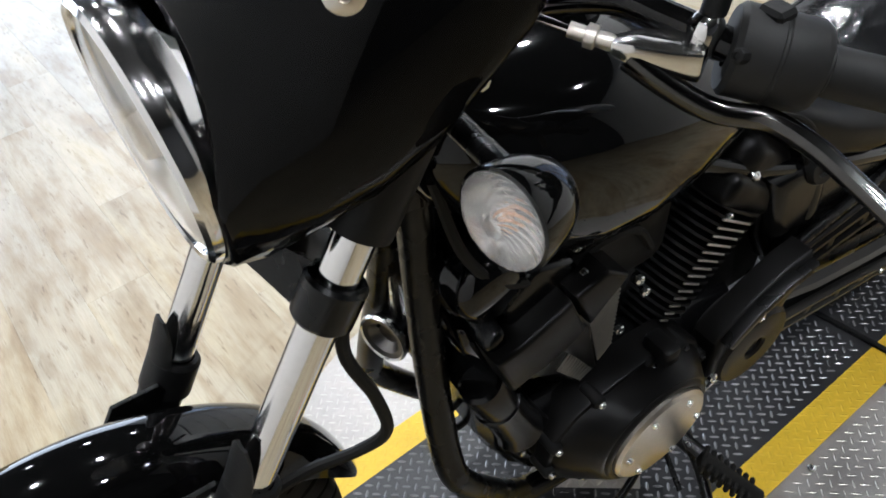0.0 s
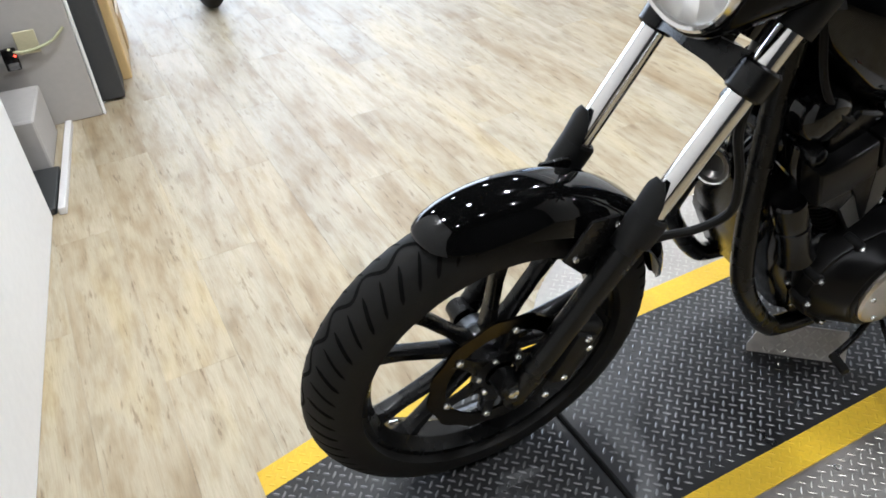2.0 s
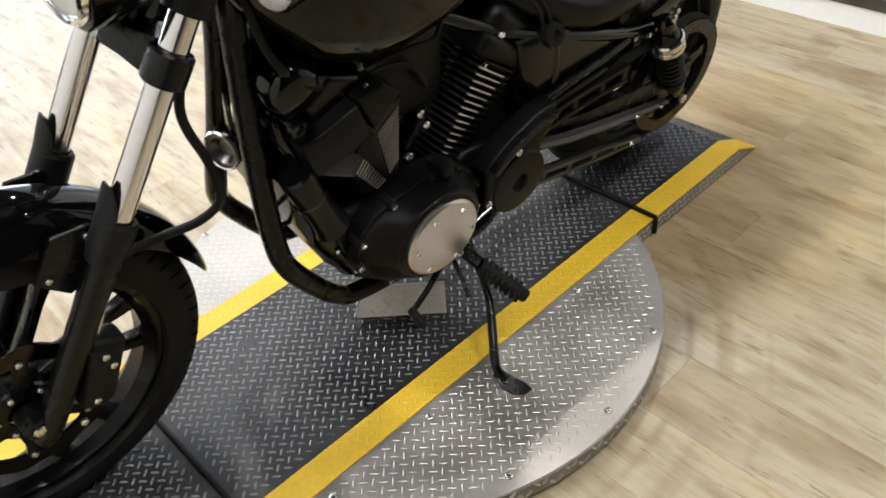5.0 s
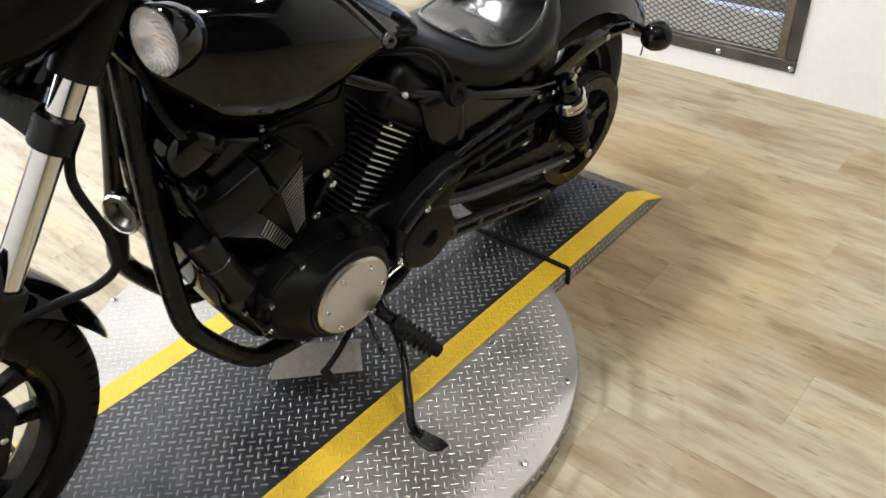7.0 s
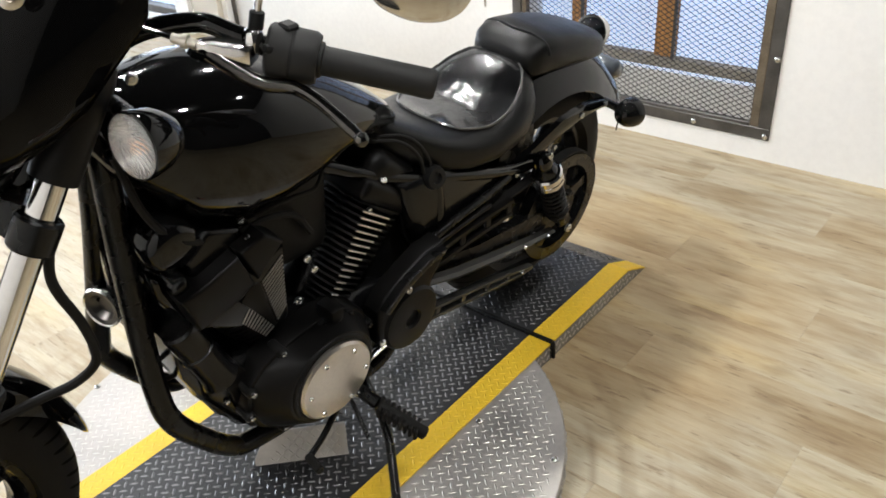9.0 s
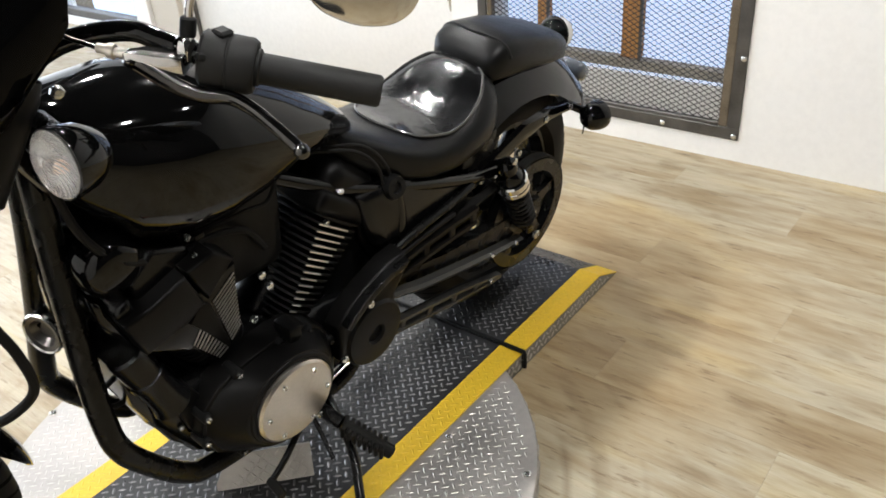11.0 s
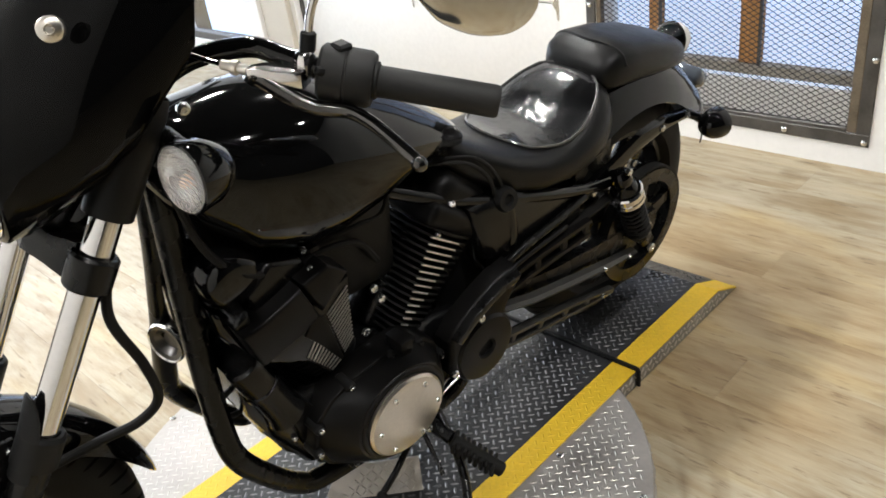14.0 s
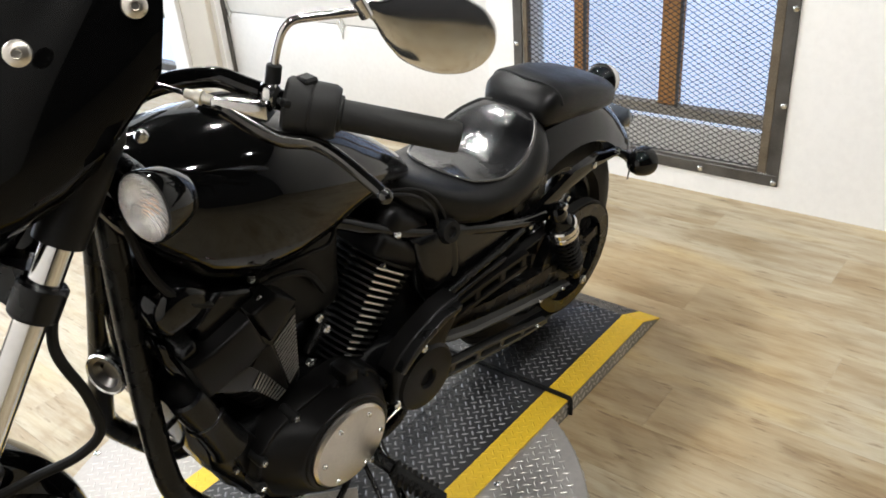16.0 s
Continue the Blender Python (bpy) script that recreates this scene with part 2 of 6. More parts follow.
def plank_material():
    m = bpy.data.materials.new("vinyl_wood_plank")
    m.use_nodes = True
    nt = m.node_tree
    n, l = nt.nodes, nt.links
    b = n["Principled BSDF"]

    def tex(scale, s, d, rough=0.55):
        t = n.new("ShaderNodeTexNoise")
        t.inputs["Scale"].default_value, t.inputs["Detail"].default_value, t.inputs["Roughness"].default_value = s, d, rough
        l.new(coords(nt, scale, True), t.inputs[0])
        return t.outputs[0]

    def ramp(fac, stops):
        r = n.new("ShaderNodeValToRGB")
        e = r.color_ramp.elements
        while len(e) < len(stops):
            e.new(0.5)
        for k, (p, c) in enumerate(stops):
            e[k].position, e[k].color = p, (*c, 1)
        l.new(fac, r.inputs[0])
        return r.outputs[0]

    def mix(kind, f, a, c):
        x = n.new("ShaderNodeMix")
        x.data_type, x.blend_type = "RGBA", kind
        if isinstance(f, float):
            x.inputs[0].default_value = f
        else:
            l.new(f, x.inputs[0])
        l.new(a, x.inputs[6]), l.new(c, x.inputs[7])
        return x.outputs[2]
    broad = ramp(tex((4.6, 1.0, 1), 1.7, 3), [(0.30, (0.315, 0.242, 0.145)), (0.42, (0.405, 0.343, 0.243)), (0.54, (0.452, 0.40, 0.302)), (0.70, (0.483, 0.413, 0.272))])
    streak = ramp(tex((14.0, 2.2, 1), 2.2, 6, 0.62), [(0.27, (0.62, 0.53, 0.40)), (0.42, (0.86, 0.81, 0.72)), (0.53, (0.98, 0.98, 0.96)), (0.72, (1.09, 1.08, 1.05))])
    c = mix("MULTIPLY", 0.85, broad, streak)
    fine = ramp(tex((130.0, 5.0, 1), 3.0, 3), [(0.35, (0.80, 0.77, 0.72)), (0.6, (1.04, 1.04, 1.04))])
    c = mix("MULTIPLY", 0.5, c, fine)
    dash = ramp(tex((30.0, 4.0, 1), 2.6, 4, 0.62), [(0.31, (0.48, 0.40, 0.31)), (0.40, (1, 1, 1))])
    c = mix("MULTIPLY", 0.75, c, dash)
    oi = n.new("ShaderNodeObjectInfo")
    tone = ramp(oi.outputs["Random"], [(0.0, (0.88, 0.84, 0.76)), (0.3, (1.0, 1.0, 0.99)), (0.6, (0.96, 0.91, 0.81)), (0.8, (1.04, 1.03, 1.0)), (1.0, (0.95, 0.96, 0.98))])
    c = mix("MULTIPLY", 1.0, c, tone)
    # dark knots and scuffs
    k = n.new("ShaderNodeTexNoise")
    k.inputs["Scale"].default_value, k.inputs["Detail"].default_value = 5.0, 2
    l.new(coords(nt, (2.2, 1.0, 1)), k.inputs[0])
    scuff = ramp(k.outputs[0], [(0.60, (1, 1, 1)), (0.72, (0.74, 0.70, 0.64))])
    c = mix("MULTIPLY", 0.8, c, scuff)
    # warm darker patch beside the turntable, with an uneven edge, and black arcs left by turning tyres
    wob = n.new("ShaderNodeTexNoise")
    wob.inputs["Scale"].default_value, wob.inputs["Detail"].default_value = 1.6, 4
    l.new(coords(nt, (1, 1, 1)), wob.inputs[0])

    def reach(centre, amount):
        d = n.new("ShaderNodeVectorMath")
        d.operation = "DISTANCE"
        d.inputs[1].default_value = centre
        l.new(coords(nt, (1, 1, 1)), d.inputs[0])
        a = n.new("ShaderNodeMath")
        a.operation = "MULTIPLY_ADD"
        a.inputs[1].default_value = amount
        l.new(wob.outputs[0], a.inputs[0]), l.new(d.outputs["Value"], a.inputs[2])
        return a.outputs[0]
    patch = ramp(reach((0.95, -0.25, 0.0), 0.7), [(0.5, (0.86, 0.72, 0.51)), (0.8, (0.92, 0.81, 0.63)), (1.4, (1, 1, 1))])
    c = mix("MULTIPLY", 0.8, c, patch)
    arcs = ramp(reach((0.0, 0.035, 0.0), 0.03), [(0.66, (1, 1, 1)), (0.675, (0.66, 0.62, 0.57)), (0.69, (1, 1, 1)), (0.725, (1, 1, 1)), (0.74, (0.72, 0.68, 0.62)), (0.765, (0.80, 0.76, 0.70)), (0.775, (1, 1, 1)), (0.83, (1, 1, 1)), (0.842, (0.8, 0.77, 0.73)), (0.856, (1, 1, 1))])
    brk = ramp(tex((2.2, 2.2, 1), 1.5, 4), [(0.45, (0, 0, 0)), (0.62, (1, 1, 1))])
    arcs = mix("MIX", brk, arcs_off(n), arcs)
    c = mix("MULTIPLY", 0.9, c, arcs)
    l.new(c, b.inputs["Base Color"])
    rr = n.new("ShaderNodeMapRange")
    rr.inputs[1].default_value, rr.inputs[2].default_value, rr.inputs[3].default_value, rr.inputs[4].default_value = 0.3, 0.7, 0.46, 0.58
    l.new(tex((8, 3, 1), 3.0, 4), rr.inputs[0])
    b.inputs["Specular IOR Level"].default_value = 0.7
    l.new(rr.outputs[0], b.inputs["Roughness"])
    bp_ = n.new("ShaderNodeBump")
    bp_.inputs["Strength"].default_value, bp_.inputs["Distance"].default_value = 0.25, 0.001
    l.new(tex((110, 5, 1), 3.0, 4), bp_.inputs["Height"])
    l.new(bp_.outputs[0], b.inputs["Normal"])
    return m


# for the unseen closing walls: a guessed dark tone, so the bike reflects little
M_BACK = mat("charcoal_unseen_wall", (0.022, 0.022, 0.023), 0.7, var=0.1, scale=3)
# subfloor under the planks
bm = bmesh.new()
box(bm, (-1.1, 1.0, -0.058), (6.9, 10.2, 0.1))
M_SUB = mat("subfloor", (0.10, 0.08, 0.06), 0.9)
floor = structure("floor", bm, M_SUB, "grey-brown wood-look vinyl plank floor")


def wall_pieces(bm, x0, x1, y0, y1, holes):
    """A wall from y0 to y1 with openings (ya, yb, za, zb), in butted blocks."""
    ys = [y0]
    for ya, yb, za, zb in sorted(holes):
        box(bm, ((x0 + x1) / 2, (ys[-1] + ya) / 2, H / 2), (x1 - x0, ya - ys[-1], H))
        if za > 0:
            box(bm, ((x0 + x1) / 2, (ya + yb) / 2, za / 2), (x1 - x0, yb - ya, za))
        box(bm, ((x0 + x1) / 2, (ya + yb) / 2, (zb + H) / 2), (x1 - x0, yb - ya, H - zb))
        ys.append(yb)
    box(bm, ((x0 + x1) / 2, (ys[-1] + y1) / 2, H / 2), (x1 - x0, y1 - ys[-1], H))


bm = bmesh.new()
wall_pieces(bm, WALL_X, WALL_X + 0.16, -4.0, 6.0, [WIN, DOOR, NWIN])
structure("wall_east", bm, M_WALL, "white painted wall with window and garage door")
bm = bmesh.new()
FRONT = (-3.2, 1.98, 0.35, 2.86)
for x0, x1, z0, z1 in ((-4.5, FRONT[0], 0, H), (FRONT[1], 2.172, 0, H), (FRONT[0], FRONT[1], 0, FRONT[2]), (FRONT[0], FRONT[1], FRONT[3], H)):
    box(bm, ((x0 + x1) / 2, 6.06, (z0 + z1) / 2), (x1 - x0, 0.12, z1 - z0))
structure("wall_north", bm, M_WALL, "white painted far wall with an unseen, added shop window")
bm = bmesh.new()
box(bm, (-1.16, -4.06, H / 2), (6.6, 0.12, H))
structure("wall_south", bm, M_BACK, "plain charcoal rear wall, unseen, dark for dark reflections")
bm = bmesh.new()
box(bm, (-4.46, 1.0, H / 2), (0.12, 10.0, H))
structure("wall_west", bm, M_BACK, "charcoal side wall, unseen, dark for dark reflections")
bm = bmesh.new()
box(bm, (-1.1, 1.0, H + 0.05), (6.8, 10.3, 0.1))
structure("ceiling", bm, M_CEIL, "black painted open ceiling")

# partition with a white end, skewed by 7 degrees
bm = bmesh.new()
A6 = Matrix.Rotation(radians(-6.2), 3, "Z")
A7 = Matrix.Rotation(radians(-7.0), 3, "Z")
box(bm, Vector((-1.497, 1.66, H / 2)) + A7 @ Vector((-0.06, -1.9, 0)), (0.12, 3.8, H), 0.004, A7, 1)
structure("partition_wall", bm, M_WALL, "smooth white partition wall")
M_GREY = mat("warm_grey_panel", (0.42, 0.40, 0.375), 0.55, var=0.05, scale=3)
M_DARK = mat("charcoal_post_paint", (0.035, 0.036, 0.036), 0.6, var=0.2, scale=6)
M_TRIM = mat("white_trim", (0.66, 0.64, 0.62), 0.5, var=0.06)
counter = thing("counter", "warm grey counter end with white edge standing on the floor", "counter")
bm = bmesh.new()
box(bm, Vector((-1.236, 2.365, 0.55)) + A6 @ Vector((-0.48, 0.0, 0)), (0.95, 0.03, 1.1), 0.003, A6, 1)
part("panel", bm, M_GREY, counter, "warm grey panel")
bm = bmesh.new()
box(bm, Vector((-1.233, 2.365, 0.55)), (0.008, 0.034, 1.1), 0.002, A6, 1)
part("edge_strip", bm, M_WALL, counter, "white edge strip")
bm = bmesh.new()
box(bm, Vector((-1.417, 1.99, 0.014)), (0.024, 0.67, 0.028), 0.003, Matrix.Rotation(radians(-8), 3, "Z"), 1)
structure("trim", bm, M_TRIM, "pale floor trim strip beside the counter")
A8 = Matrix.Rotation(radians(-8), 3, "Z")
bm = bmesh.new()
box(bm, Vector((-1.58, 2.16, 0.10)), (0.28, 0.32, 0.20), 0.006, A8, 1)
part("side_panel", bm, M_GREY, counter, "warm grey recessed side")
bm = bmesh.new()
box(bm, Vector((-1.60, 1.84, 0.012)), (0.28, 0.30, 0.024), 0.004, A8, 1)
part("plinth", bm, M_DARK, counter, "dark plinth")
bm = bmesh.new()
box(bm, Vector((-1.405, 2.343, 0.345)), (0.075, 0.006, 0.085), 0.002, A6, 1)
part("socket_plate", bm, mat("yellowed_plastic", (0.50, 0.46, 0.30), 0.45, var=0.1), counter, "yellowed plastic socket plate")
post = thing("dark_cabinet", "charcoal painted cabinet side behind the grey counter", "cabinet")
bm = bmesh.new()
box(bm, Vector((-1.165, 2.62, 0.5)), (0.095, 0.34, 0.98), 0.004, A6, 1)
part("body", bm, M_DARK, post)
bm = bmesh.new()
box(bm, Vector((-1.165, 2.62, 1.0)), (0.105, 0.35, 0.02), 0.003, A6, 1)
part("top", bm, M_DARK, post)
bm = bmesh.new()
box(bm, Vector((-1.085, 2.80, 0.5)), (0.05, 0.30, 1.0), 0.004, A6, 1)
tagged(part("wooden_board", bm, mat("pale_pine", (0.60, 0.43, 0.20), 0.55, var=0.2, scale=5, stretch=(6, 6, 1)), None, "pale pine board standing behind the dark cabinet"), "", "board")
scanner = thing("wall_device", "small black device with a red light on the counter", "device")
bm = bmesh.new()
box(bm, (-1.475, 2.332, 0.30), (0.05, 0.028, 0.08), 0.006, A6, 2)
part("housing", bm, M_SATIN, scanner)
bm = bmesh.new()
box(bm, (-1.473, 2.315, 0.278), (0.036, 0.006, 0.026), 0.002, A6, 1)
part("screen", bm, mat("grey_screen", (0.13, 0.13, 0.135), 0.3), scanner)
bm = bmesh.new()
bmesh.ops.create_uvsphere(bm, u_segments=10, v_segments=8, radius=0.004, matrix=Matrix.Translation((-1.458, 2.315, 0.315)))
part("indicator_light", bm, glow("red_light", (1.0, 0.08, 0.04), 6.0), scanner, "glowing red light")
bm = bmesh.new()
pipe(bm, [(-1.475, 2.325, 0.34), (-1.44, 2.32, 0.322), (-1.38, 2.325, 0.322), (-1.32, 2.335, 0.335), (-1.27, 2.345, 0.37)], 0.006, 8)
part("cable", bm, mat("pale_cable", (0.42, 0.42, 0.26), 0.5), scanner, "pale green cable")

# crate with a yellow-leaved plant behind the board, and a tyre standing further back
crate = thing("wooden_crate", "small pale wooden crate standing behind the cabinet", "crate", pose(-1.10, 3.12, 0, 0, 0, -6))
M_PINE = mat("crate_pine", (0.52, 0.36, 0.17), 0.6, var=0.25, scale=6, stretch=(6, 6, 1))
for y in (-0.13, 0.13):
    for z in (0.03, 0.085, 0.14):
        bm = bmesh.new()
        box(bm, (0, y, z), (0.16, 0.012, 0.042), 0.002, seg=1)
        part("slat", bm, M_PINE, crate)
for x in (-0.075, 0.075):
    bm = bmesh.new()
    box(bm, (x, 0, 0.085), (0.012, 0.246, 0.16), 0.002, seg=1)
    part("end_board", bm, M_PINE, crate)
plant = thing("potted_plant", "yellow-green long-leaved plant in a dark pot inside the crate", "plant", pose(-1.10, 3.12, 0.0))
bm = bmesh.new()
lathe(bm, [(0.002, 0), (0.002, 0.045), (0.13, 0.06), (0.13, 0.05), (0.12, 0.048), (0.12, 0)], (0, 0, 0), (0, 0, 1), 20)
part("pot", bm, M_DARK, plant)
M_LEAF = mat("yellow_green_leaf", (0.34, 0.34, 0.05), 0.45, var=0.4, scale=14)
rnd = random.Random(5)
for k in range(11):
    a, ln, hh = 2 * math.pi * k / 11 + rnd.uniform(-0.2, 0.2), rnd.uniform(0.10, 0.2), rnd.uniform(0.10, 0.24)
    d = Vector((math.cos(a), math.sin(a), 0))
    sd = Vector((-d.y, d.x, 0))
    bm = bmesh.new()
    rows_ = []
    for q in range(7):
        f = q / 6
        c = d * (ln * f) + Vector((0, 0, 0.12 + hh * math.sin(f * 2.2)))
        w = 0.012 * math.sin(math.pi * (0.12 + 0.88 * (1 - f) ** 0.8)) + 0.0015
        rows_.append([c - sd * w + Vector((0, 0, 0.004)), c, c + sd * w + Vector((0, 0, 0.004)), c - Vector((0, 0, 0.0015))])
    loft(bm, rows_)
    part("leaf", bm, M_LEAF, plant)
spare = thing("spare_wheel", "black rubber tyre on a dark rim standing on the far floor", "wheel", pose(-0.56, 3.34, 0.315))
bm = bmesh.new()
lathe(bm, [(0.055 * math.sin(a), 0.315 - 0.07 * (1 - math.cos(a))) for a in [radians(v) for v in range(-100, 101, 10)]] + [(0.04, 0.225), (-0.04, 0.225)], (0, 0, 0), (1, 0, 0), 64, closed=True)
part("tyre", bm, M_RUBBER, spare)
bm = bmesh.new()
lathe(bm, [(-0.04, 0.228), (-0.04, 0.21), (-0.012, 0.195), (-0.012, 0.03), (0.012, 0.03), (0.012, 0.195), (0.04, 0.21), (0.04, 0.228)], (0, 0, 0), (1, 0, 0), 48, closed=True)
part("rim", bm, M_SATIN, spare)

# ---- barred window ----
M_RUST = mat("rusty_angle_iron", (0.125, 0.10, 0.07), 0.55, 0.4, var=0.55, scale=14, fine=0.3)
M_RAIL = mat("weathered_rail", (0.30, 0.27, 0.22), 0.6, var=0.3, scale=8)
M_MESH = mat("dark_expanded_metal", (0.055, 0.052, 0.05), 0.45, 0.7, var=0.3, scale=20)
win = tagged(thing("window_1", "steel-framed window behind dark expanded metal mesh", "window"), kind="structure")
OY0, OY1, OZ0, OZ1 = -0.288, 0.845, 0.084, 2.09
FW = 0.044
for name, c, s in (("frame_bar", (WALL_X - 0.004, (OY0 + OY1) / 2, OZ0 + FW / 2), (0.008, OY1 - OY0, FW)), ("frame_bar", (WALL_X - 0.004, (OY0 + OY1) / 2, OZ1 - FW / 2), (0.008, OY1 - OY0, FW)),
                   ("frame_bar", (WALL_X - 0.004, OY0 + FW / 2, (OZ0 + OZ1) / 2), (0.008, FW, OZ1 - OZ0 - 2 * FW)), ("frame_bar", (WALL_X - 0.004, OY1 - FW / 2, (OZ0 + OZ1) / 2), (0.008, FW, OZ1 - OZ0 - 2 * FW))):
    bm = bmesh.new()
    box(bm, c, s, 0.002, seg=1)
    part(name, bm, M_FRAME, win, "dark raw steel bar")
for c, s in (((WALL_X + 0.012, OY0 + FW + 0.018, (OZ0 + OZ1) / 2), (0.03, 0.034, OZ1 - OZ0 - 2 * FW)), ((WALL_X + 0.012, OY1 - FW - 0.012, (OZ0 + OZ1) / 2), (0.03, 0.022, OZ1 - OZ0 - 2 * FW))):
    bm = bmesh.new()
    box(bm, c, s, 0.003, seg=1)
    part("angle_iron", bm, M_RUST, win, "rusty angle iron")
for y, z in ((OY0 + 0.014, 0.10), (OY0 + 0.012, 0.39), (OY0 + 0.012, 0.72), (0.0, OZ0 + 0.02), (0.42, OZ0 + 0.02), (OY1 - 0.02, 0.10), (OY1 - 0.02, 0.50), (OY1 - 0.02, 0.9)):
    bm = bmesh.new()
    lathe(bm, [(0, 0.011), (0.004, 0.0105), (0.0075, 0.006), (0.008, 0)], (WALL_X - 0.008, y, z), (-1, 0, 0), 12)
    part("frame_bolt", bm, M_BOLT, win)
bm = bmesh.new()
box(bm, (WALL_X + 0.013, (OY0 + OY1) / 2, OZ0 + FW + 0.004), (0.03, OY1 - OY0 - 2 * FW - 0.07, 0.02), 0.003, seg=1)
part("angle_iron", bm, M_FRAME, win, "dark angle iron under the mesh")
# expanded metal: zigzag strands
bm = bmesh.new()
PW, PH = 0.034, 0.0100
y0m, y1m, z0m, z1m = -0.244, 0.80, 0.128, 2.045
rows = int((z1m - z0m) / PH)
cols = int((y1m - y0m) / (PW / 2))
for r in range(rows):
    for k in range(cols):
        ya, yb = y0m + PW / 2 * k, y0m + PW / 2 * (k + 1)
        sgn = 1 if (k + r) % 2 == 0 else -1
        za, zb = z0m + PH * (r + 0.5) - sgn * PH / 2 * 0.94, z0m + PH * (r + 0.5) + sgn * PH / 2 * 0.94
        xa, xb = WALL_X + 0.008 - 0.002 * sgn, WALL_X + 0.008 + 0.002 * sgn
        h = 0.0016
        v = [bm.verts.new(p) for p in ((xa - 0.0012, ya, za - h), (xb - 0.0012, yb, zb - h), (xb - 0.0012, yb, zb + h), (xa - 0.0012, ya, za + h), (xa + 0.0012, ya, za - h), (xb + 0.0012, yb, zb - h), (xb + 0.0012, yb, zb + h), (xa + 0.0012, ya, za + h))]
        for q in ((0, 3, 2, 1), (4, 5, 6, 7), (3, 7, 6, 2), (0, 1, 5, 4)):
            bm.faces.new([v[i] for i in q])
tagged(part("metal_mesh", bm, M_MESH, win, "dark expanded metal mesh", smooth=False), kind="stuff")
# wooden sashes behind the mesh, glass and the daylight outside
for c, s in (((2.10, 0.185, 1.157), (0.05, 0.075, 1.70)), ((2.10, 0.575, 1.157), (0.05, 0.045, 1.70)), ((2.10, 0.28, 0.283), (0.055, 1.10, 0.04)), ((2.10, 0.28, 2.03), (0.055, 1.10, 0.04))):
    bm = bmesh.new()
    box(bm, c, s, 0.004, seg=1)
    rail = s[1] > 1
    part("sash_bar", bm, M_RAIL if rail else M_WOOD, win, "grey steel sash rail" if rail else "orange-brown wooden sash bar")
for y, z in ((0.145, 1.1), (0.548, 1.1)):
    bm = bmesh.new()
    box(bm, (2.078, y, 1.2), (0.012, 0.012, 1.8), 0.002, seg=1)
    part("sash_channel", bm, M_FRAME, win)
bm = bmesh.new()
box(bm, (2.045, 0.28, 0.195), (0.03, 1.04, 0.128), 0.004, seg=1)
part("sill_panel", bm, M_WALL, win, "white panel under the sash")
bm = bmesh.new()
box(bm, (2.135, 0.28, 1.165), (0.004, 1.09, 1.72))
g = part("pane", bm, glass("window_glass", (0.93, 0.96, 1.0)), win, "clear pane")
g.visible_shadow = False
bm = bmesh.new()
box(bm, (3.4, 1.9, 1.2), (0.02, 9.0, 4.5))
structure("backdrop", bm, glow("daylight_backdrop", (0.72, 0.82, 1.0), 1.0), "pale blue daylight outside the windows")

# ---- garage door beside the window ----
door = tagged(thing("garage_door", "white sectional garage door with steel hinges", "garage door"), kind="structure")
M_DOORW = mat("white_door_panel", (0.72, 0.71, 0.69), 0.5, var=0.05, scale=3)
for k in range(5):
    z0, z1 = 0.004 + 0.47 * k, 0.004 + 0.47 * (k + 1) - 0.004
    bm = bmesh.new()
    box(bm, (2.085, (DOOR[0] + DOOR[1]) / 2, (z0 + z1) / 2), (0.04, DOOR[1] - DOOR[0] - 0.012, z1 - z0), 0.006, seg=2)
    part("door_panel", bm, M_DOORW, door, "white steel door panel")
for y in (1.03, 1.93, 2.84):
    for k in range(1, 5):
        z = 0.002 + 0.47 * k
        bm = bmesh.new()
        slab(bm, [(-0.028, 0), (-0.008, 0.03), (-0.004, 0.07), (0.004, 0.07), (0.008, 0.03), (0.028, 0), (0.008, -0.03), (0.004, -0.07), (-0.004, -0.07), (-0.008, -0.03)], 0.005, Matrix.Translation((2.064, y, z)) @ Matrix.Rotation(radians(-90), 4, "Z"), 0.001, 1)
        part("hinge", bm, M_BOLT, door, "galvanised hinge plate")
bm = bmesh.new()
rod(bm, (2.055, 2.87, 0.0), (2.055, 2.87, 2.3), 0.012, 8)
part("door_track", bm, M_FRAME, door, "dark steel track")
bm = bmesh.new()
box(bm, (WALL_X - 0.02, 3.05, 1.2), (0.036, 0.26, 2.4), 0.004, seg=1)
structure("door_jamb", bm, mat("beige_jamb", (0.52, 0.48, 0.41), 0.6, var=0.08), "beige painted door jamb")
bm = bmesh.new()
box(bm, (WALL_X - 0.03, 3.26, 1.2), (0.056, 0.14, 2.4), 0.004, seg=1)
structure("trim", bm, M_WALL, "white upright trim beside the jamb")
w2 = tagged(thing("window_2", "tall window with daylight behind a dark notice", "window"), kind="structure")
for c, s in (((WALL_X + 0.05, 3.425, 1.05), (0.05, 0.05, 2.0)), ((WALL_X + 0.05, 4.375, 1.05), (0.05, 0.05, 2.0)), ((WALL_X + 0.05, 3.9, 0.075), (0.05, 0.90, 0.05)), ((WALL_X + 0.05, 3.9, 2.025), (0.05, 0.90, 0.05))):
    bm = bmesh.new()
    box(bm, c, s, 0.004, seg=1)
    part("window_frame", bm, M_FRAME, w2, "dark window frame")
bm = bmesh.new()
box(bm, (WALL_X + 0.07, 3.9, 1.05), (0.004, 0.90, 1.9))
g = part("pane", bm, glass("window_glass_b", (0.93, 0.96, 1.0)), w2)
g.visible_shadow = False
sign = thing("notice", "dark grey notice with two pale bars on the window", "sign")
bm = bmesh.new()
